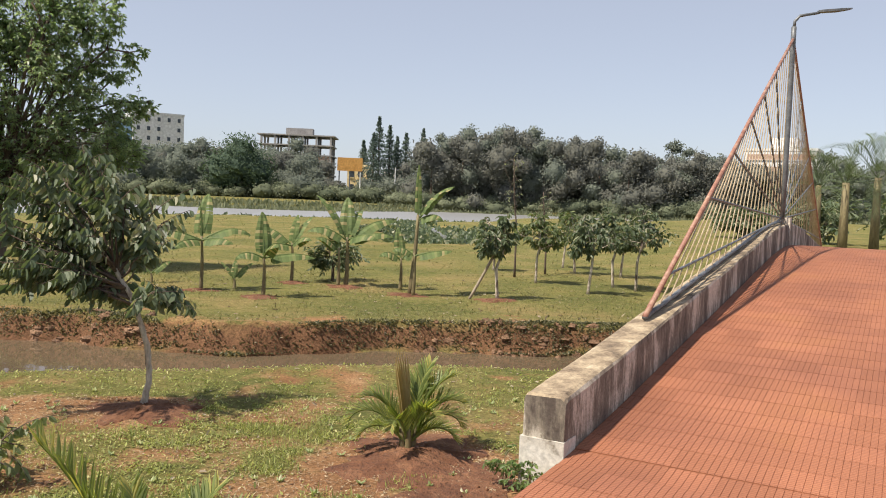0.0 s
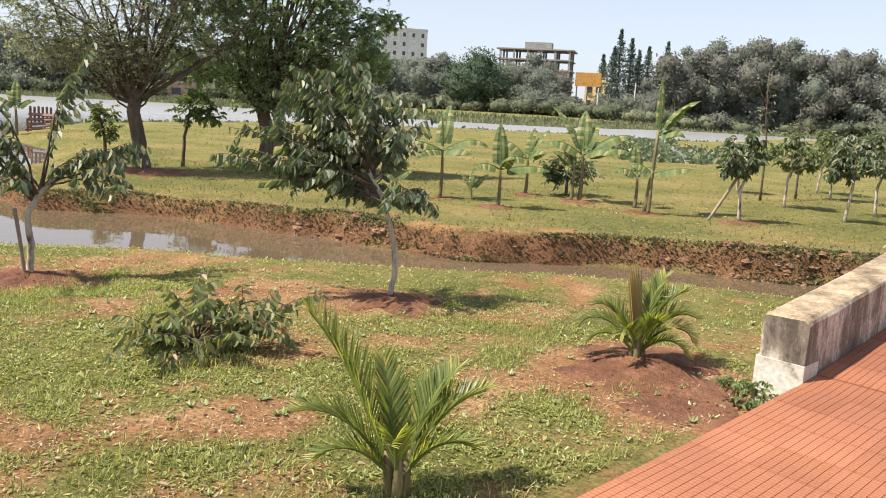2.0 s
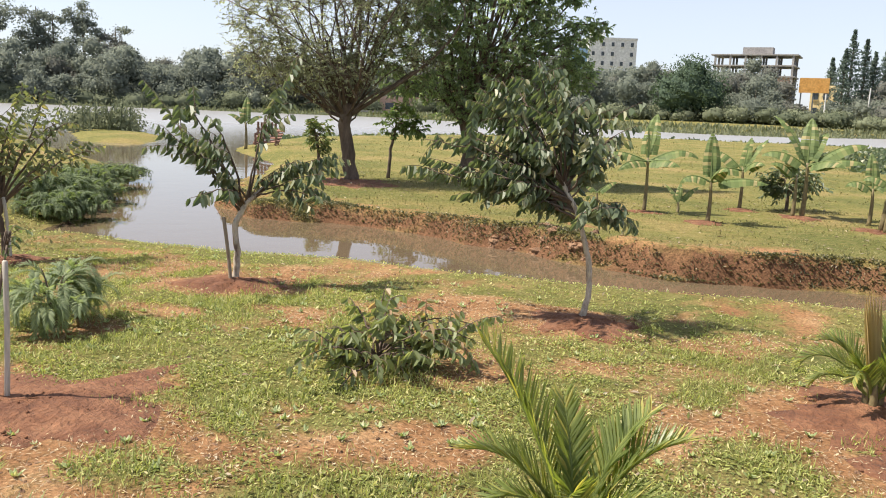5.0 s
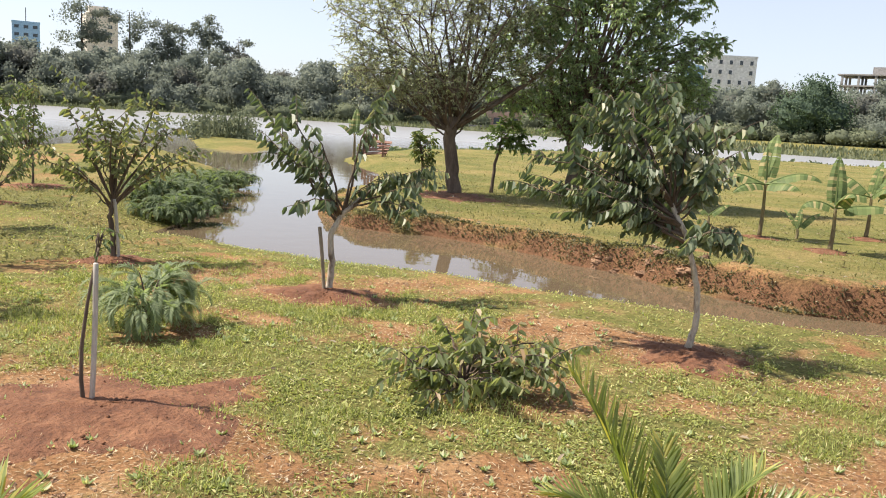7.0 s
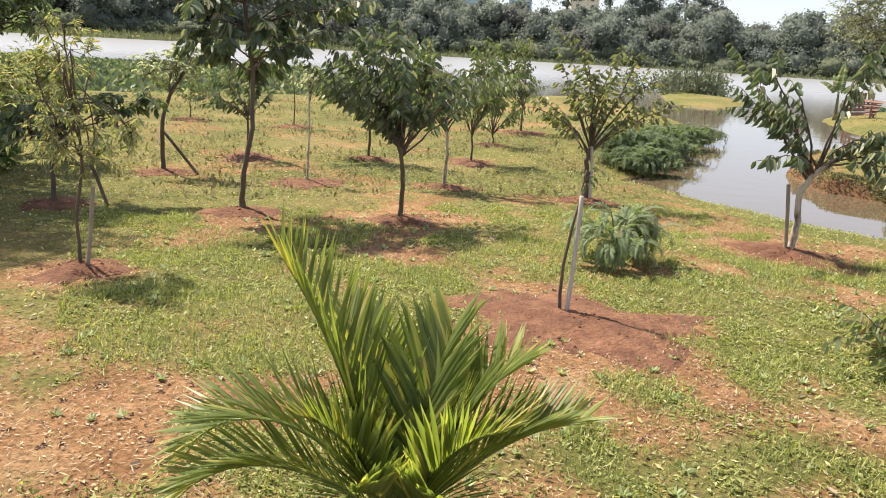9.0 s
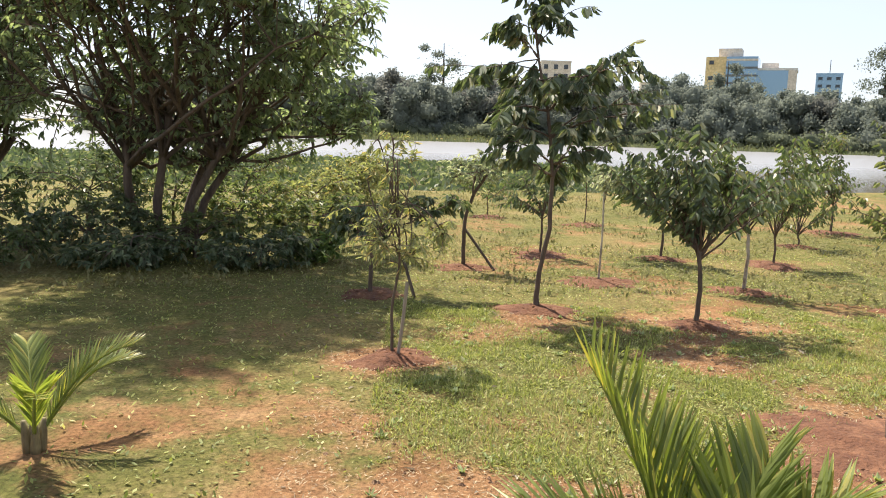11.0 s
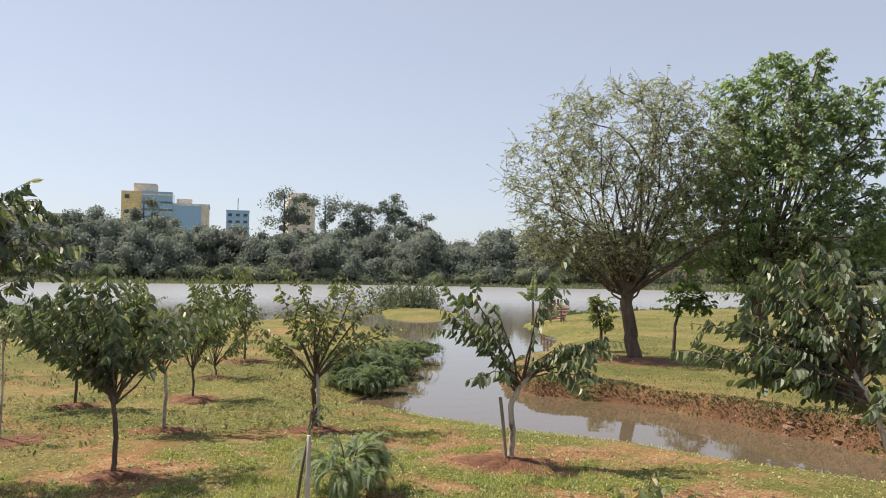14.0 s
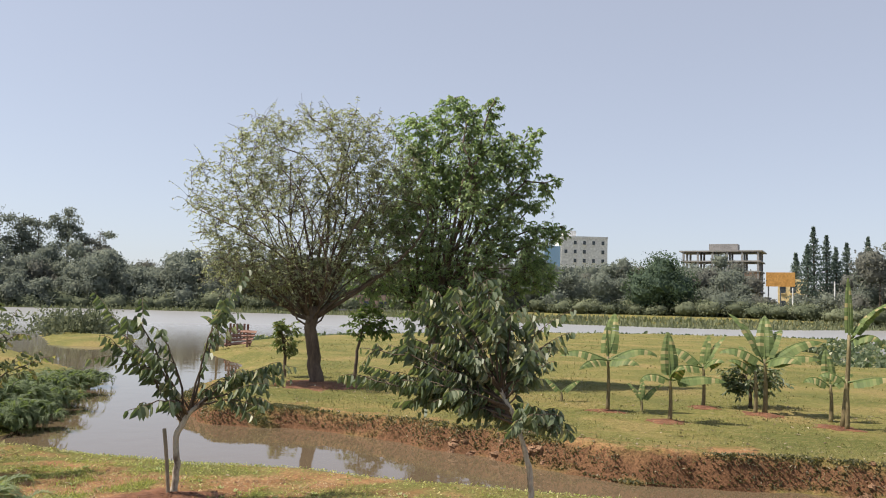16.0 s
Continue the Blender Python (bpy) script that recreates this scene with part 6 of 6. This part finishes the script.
def blades(count, xs, ys, h, w, keep, lean=0.25):
    x, y = r.uniform(*xs, count), r.uniform(*ys, count)
    ok = keep(x, y)
    x, y = x[ok], y[ok]
    z = np.maximum(ground_z(x, y), WATER_Z) - 0.02
    n = len(x)
    way = np.stack([r.normal(0, lean, n), r.normal(0, lean, n), np.ones(n)], 1)
    return np.stack([x, y, z], 1), way, r.normal(size=(n, 3)), h * r.uniform(0.5, 1.2, n), np.full(n, w)


reeds = Geo()
for k in range(16):
    x, y = -43.5 + r.normal(0, 1.9) - 0.5 * (k % 4), 36 + r.normal(0, 1.6)
    clump_cloud(reeds, (x, y, WATER_Z + 0.5), (1.1, 1.1, 0.9 + 0.25 * (k % 3)), 260, 0.22, r)
for args in ((1800, (-52, -33), (27, 44), 1.7, 0.07, lambda x, y: (np.hypot((x + 43.5 + (y - 36) * 0.6) / 2.6, (y - 36 + (x + 43.5) * 0.2) / 4.0) < 0.55 + 0.5 * vnoise(x, y, 2.5, 31)), 0.22),):
    reeds.leaves(*blades(*args))
tagged(part("reed_clump", reeds, MAT_SCRUB), "tall dull green reeds standing in the lake", "reeds", kind="stuff")
fringe = Geo()
a = radians(0) + r.uniform(radians(-110), radians(45), 40000)
rad = far_shore(np.sin(a), np.cos(a)) + -9 + 18 * r.uniform(0, 1, len(a)) ** 0.8
x, y = np.sin(a) * rad, np.cos(a) * rad
n = len(x)
fringe.leaves(np.stack([x, y, np.maximum(ground_z(x, y), WATER_Z) - 0.05], 1), np.stack([r.normal(0, 0.3, n), r.normal(0, 0.3, n), np.ones(n)], 1), r.normal(size=(n, 3)), 0.25 + 0.9 * r.uniform(0, 1, n) ** 3, 0.3)
tagged(part("shore_reeds", fringe, MAT_REED), "strip of reeds and grass along the far shore", "reeds", kind="stuff")
lily = Geo()
for count, xs, ys, keep in ((16000, (-66, -27), (-30, 14), lambda x, y: (inside(NEAR_LAND, x, y) < 0.6) & (x > -60 + 5 * vnoise(x, y, 6, 41))),
                            (9000, (-36, 10), (40, 92), lambda x, y: np.abs(inside(FAR_LAND, x, y) + 0.6) < 1.8),
                            (2600, (-5, 12), (40, 47), lambda x, y: np.abs(inside(FAR_LAND, x, y) + 0.6) < 1.6),
                            (1500, (-4, 1), (52, 56), lambda x, y: vnoise(x, y, 2, 42) > 0.3)):
    at, way, side, L, W = blades(count, xs, ys, 0.34, 0.3, keep, 0.6)
    lily.leaves(at, way, side, L, W)
tagged(part("water_hyacinth", lily, MAT_LEAF_DARK), "mats of broad-leaved water plants along the shore", "water plants", kind="stuff")
weeds = Geo()
def weed_patch(count, xs, ys, size, keep, flat):
    x, y = r.uniform(*xs, count), r.uniform(*ys, count)
    ok = keep(x, y)
    x, y = x[ok], y[ok]
    n = len(x)
    z = ground_z(x, y)
    ok = z > WATER_Z + 0.01
    x, y, z, n = x[ok], y[ok], z[ok], int(ok.sum())
    way = np.stack([r.normal(0, 1, n), r.normal(0, 1, n), r.uniform(0.1, flat, n)], 1)
    k = size * r.uniform(0.5, 1.5, n)
    return np.stack([x, y, z + r.uniform(0, 0.012, n)], 1), way, np.cross(way, [0, 0, 1.0]) + r.normal(0, 0.2, (n, 3)), k, k * 0.42
def lush_enough(x, y):
    return (lushness(x, y) > r.uniform(0.06, 0.9, len(x))) & (inside(NEAR_LAND, x, y) > -0.1) & off_deck(x, y)
def off_deck(x, y):
    w = (x - FOOT.x) * N.x + (y - FOOT.y) * N.y
    return w < -0.32
def clumpy(x, y):
    return lush_enough(x, y) & (vnoise(x, y, 0.22, 71) * 0.6 + vnoise(x, y, 0.6, 72) * 0.4 > 0.5)
weeds.leaves(*weed_patch(230000, (-8.5, 1.5), (1.0, 8.5), 0.022, clumpy, 1.1))
at, way, side, L, W = weed_patch(150000, (-8.0, 1.5), (1.0, 8.0), 0.05, lambda x, y: lush_enough(x, y) & (vnoise(x, y, 0.45, 73) > 0.55), 3.2)
weeds.flakes(at, way, side, L, L * 0.09)
weeds.flakes(*weed_patch(100000, (-7.5, 1.2), (1.2, 7.5), 0.019, lush_enough, 1.0))
at, way, side, L, W = weed_patch(90000, (-8.5, 1.5), (1.0, 9.5), 0.035, clumpy, 2.0)
weeds.flakes(at, way, side, L, L * 0.16)
weeds.flakes(*weed_patch(70000, (-14, 3), (-3.0, 12.5), 0.034, lush_enough, 0.8))
def far_grass(x, y):
    d = inside(FAR_LAND, x, y)
    return (d > 0.2) & (vnoise(x, y, 1.1, 61) * 0.6 + vnoise(x, y, 0.4, 62) * 0.4 > 0.42)
tufts = Geo()
tufts.flakes(*weed_patch(45000, (-16, 8), (12.5, 24), 0.042, far_grass, 1.6))
tufts.flakes(*weed_patch(25000, (-26, 14), (24, 46), 0.07, far_grass, 0.9))
tufts.flakes(*weed_patch(14000, (-34, 24), (44, 92), 0.12, far_grass, 0.8))
tufts.flakes(*weed_patch(40000, (-28, -9), (-4, 13), 0.07, lambda x, y: (inside(NEAR_LAND, x, y) > 0.1) & (vnoise(x, y, 1.1, 63) * 0.6 + vnoise(x, y, 0.4, 64) * 0.4 > 0.45), 1.2))
tagged(part("dry_grass", tufts, MAT_DRYGRASS), "dull yellowish grass tufts over the lawns", "grass", kind="stuff")
def clods(count, xs, ys, lo, hi, keep):
    """Broken lumps of earth, half sunk in the ground."""
    geo = Geo()
    x, y = r.uniform(*xs, count), r.uniform(*ys, count)
    ok = keep(x, y)
    a, b = np.meshgrid(np.linspace(0, 2 * np.pi, 9)[:-1], np.linspace(0.2, np.pi - 0.2, 5))
    ball = np.stack([np.cos(a) * np.sin(b), np.sin(a) * np.sin(b), np.cos(b)], -1).reshape(-1, 3)
    faces = np.array([[i * 8 + j, i * 8 + 8 + j, i * 8 + 8 + (j + 1) % 8, i * 8 + (j + 1) % 8] for i in range(4) for j in range(8)])
    for px, py, z in zip(x[ok], y[ok], ground_z(x[ok], y[ok])):
        s = lo + (hi - lo) * r.uniform() ** 2
        v = ball * s * r.uniform(0.6, 1.25, (len(ball), 1)) * [r.uniform(0.7, 1.6), r.uniform(0.7, 1.3), r.uniform(0.5, 0.95)]
        geo.add(v + [px, py, z - s * 0.15], faces)
    return geo


def rosettes(count, xs, ys, size, keep):
    """Flat broad-leaved weeds: five to nine pale leaves round a crown."""
    geo = Geo()
    x, y = r.uniform(*xs, count), r.uniform(*ys, count)
    ok = keep(x, y)
    for px, py, z in zip(x[ok], y[ok], ground_z(x[ok], y[ok])):
        n = r.integers(5, 10)
        a = np.arange(n) * 6.283 / n + r.uniform(0, 6) + r.normal(0, 0.25, n)
        way = np.stack([np.cos(a), np.sin(a), r.uniform(0.15, 0.8, n)], 1)
        k = size * r.uniform(0.5, 1.2, n)
        geo.leaves(np.tile((px, py, z + 0.008), (n, 1)), way, np.stack([-np.sin(a), np.cos(a), r.normal(0, 0.25, n)], 1), k, k * 0.5, 0.2, 0.25)
    return geo


tagged(part("broadleaf_weeds", rosettes(1300, (-8.5, 1.3), (1.0, 9.0), 0.042, lambda x, y: off_deck(x, y) & (vnoise(x, y, 1.3, 81) + r.normal(0, 0.25, len(x)) > 0.55) & (inside(NEAR_LAND, x, y) > 0.2)), MAT_ROSETTE), "pale broad-leaved weeds dotted over the ground", "weeds", kind="stuff")
litter = Geo()
near_soil = lambda x, y: (inside(NEAR_LAND, x, y) > 0.2) & off_deck(x, y) & (lushness(x, y) < r.uniform(0.2, 0.7, len(x)))
straw = Geo()
at, way, side, L, W = weed_patch(60000, (-8.0, 1.5), (0.6, 9.0), 0.034, near_soil, 0.35)
straw.flakes(at, way, side, L, L * 0.12)
at, way, side, L, W = weed_patch(26000, (-8.0, 1.5), (0.6, 9.0), 0.018, near_soil, 0.4)
straw.flakes(at, way, side, L, L * 0.5)
tagged(part("dry_straw", straw, MAT_STRAW), "broken dry straw and leaf crumbs on bare soil", "straw", kind="stuff")
tagged(part("soil_crumbs", clods(9000, (-8.0, 1.5), (0.8, 9.0), 0.004, 0.02, near_soil), MAT_BANK), "loose crumbs of red earth on bare patches", "soil", kind="stuff")
litter.leaves(*weed_patch(1100, (-10, 2), (0.5, 12), 0.042, lambda x, y: (inside(NEAR_LAND, x, y) > 0.2) & off_deck(x, y), 0.35))
litter.leaves(*weed_patch(500, (-14, 8), (13, 22), 0.07, lambda x, y: inside(FAR_LAND, x, y) > 0.2, 0.35))
tagged(part("leaf_litter", litter, MAT_LITTER), "scattered pale dead leaves on the ground", "leaf litter", kind="stuff")
tagged(part("ground_weeds", weeds, MAT_WEED), "low creeping green weeds over the soil", "weeds", kind="stuff")
tagged(part("bank_clods", clods(5000, (-6.5, 9), (12, 16), 0.018, 0.085, lambda x, y: (np.abs(inside(FAR_LAND, x, y) - 0.12) < 0.34) & (vnoise(x, y, 1.1, 91) > 0.38)), MAT_BANK), "broken lumps of red earth along the cut bank", "soil", kind="stuff")
bank = Geo()
bank.leaves(*weed_patch(280000, (-14, 8), (12, 17), 0.042, lambda x, y: (inside(FAR_LAND, x, y) > -0.45) & (inside(FAR_LAND, x, y) < 0.1 + 0.6 * vnoise(x, y, 1.2, 51)) & (vnoise(x, y, 0.7, 52) > 0.25), 1.5))
tagged(part("bank_weeds", bank, MAT_BANKWEED), "tangled dull weeds hanging on the cut bank", "weeds", kind="stuff")

# ---- paving tiles ----
TILE = 0.31
geo = Geo()
rib = TILE / 7
for k in range(7):
    x0, x1 = -TILE / 2 + k * rib + 0.0022, -TILE / 2 + (k + 1) * rib - 0.0022
    y0, y1 = -TILE / 2 + 0.003, TILE / 2 - 0.003
    geo.add([(x0 - 0.002, y0, -0.0035), (x0, y0, 0), (x1, y0, 0), (x1 + 0.002, y0, -0.0035), (x0 - 0.002, y1, -0.0035), (x0, y1, 0), (x1, y1, 0), (x1 + 0.002, y1, -0.0035)],
            [[0, 4, 5, 1], [1, 5, 6, 2], [2, 6, 7, 3], [0, 1, 2, 3], [7, 6, 5, 4]])
geo.box((-TILE / 2 + 0.002, -TILE / 2 + 0.002, -0.03), (TILE / 2 - 0.002, TILE / 2 - 0.002, -0.004))


def tile_build(t, b):
    oi = t.nodes.new("ShaderNodeObjectInfo")
    co = t.nodes.new("ShaderNodeTexCoord").outputs["Object"]
    col = ramp(t, oi.outputs["Random"], [(0.0, (0.30, 0.116, 0.06)), (1.0, (0.36, 0.142, 0.077))])
    geo_n = t.nodes.new("ShaderNodeNewGeometry")
    st = node(t, "ShaderNodeTexNoise", Scale=1.1, Detail=6.0)
    link(t, geo_n.outputs["Position"], st.inputs["Vector"])
    stain = ramp(t, st.outputs["Fac"], [(0.35, (0.82, 0.80, 0.80)), (0.6, (1.05, 1.05, 1.0)), (0.75, (1.12, 1.18, 0.95))])
    fine = node(t, "ShaderNodeTexNoise", Scale=70.0, Detail=4.0)
    link(t, co, fine.inputs["Vector"])
    sh = ramp(t, fine.outputs["Fac"], [(0.3, (0.8, 0.8, 0.8)), (0.7, (1.12, 1.12, 1.12))])
    wv = t.nodes.new("ShaderNodeTexWave")
    wv.bands_direction = "Y"
    wv.inputs["Scale"].default_value = 11.4
    link(t, co, wv.inputs["Vector"])
    groove = ramp(t, wv.outputs["Fac"], [(0.0, (0.68, 0.64, 0.64)), (0.3, (1, 1, 1))])
    c = mixed(t, 1.0, mixed(t, 1.0, col, stain, "MULTIPLY"), mixed(t, 1.0, sh, groove, "MULTIPLY"), "MULTIPLY")
    link(t, c, b.inputs["Base Color"])
    b.inputs["Roughness"].default_value = 0.8
    bump(t, b, wv.outputs["Fac"], 0.25, 0.004)


MAT_TILES = material("ribbed_red_tile", tile_build)
tile_mesh = mesh_from("tile", geo, MAT_TILES)
rest = Geo()
tile_v, tile_f = np.concatenate(geo.v), [f for block in geo.f for f in block]
turn = Matrix((N, U, Vector((0, 0, 1)))).transposed().to_4x4()
count = 0
for i in range(int(30 / TILE)):
    for j in range(int(DECK_W / TILE)):
        s, w = -15.62 + (i + 0.5) * TILE, (j + 0.5) * TILE + 0.003
        if s > 13.5 or w - TILE / 2 < edge_w(s - TILE / 2):
            continue
        slope = math.atan(float(deck_z(s + 0.15) - deck_z(s - 0.15)) / 0.3)
        m = Matrix.Translation(deck_point(s, w)) @ turn @ Matrix.Rotation(slope, 4, "X")
        if -2.6 < s < 5.5 and w < 3.4 and count < 295:
            ob = new("tile", tile_mesh)
            ob.parent = deck
            ob.matrix_world = m
            count += 1
        else:
            rest.v.append(tile_v @ np.array(m.to_3x3()).T + np.array(m.translation))
            rest.f.append([[k + rest.n for k in f] for f in tile_f])
            rest.n += len(tile_v)
tagged(part("paving", rest, MAT_TILES, deck), "more ribbed red tiles", kind="stuff")
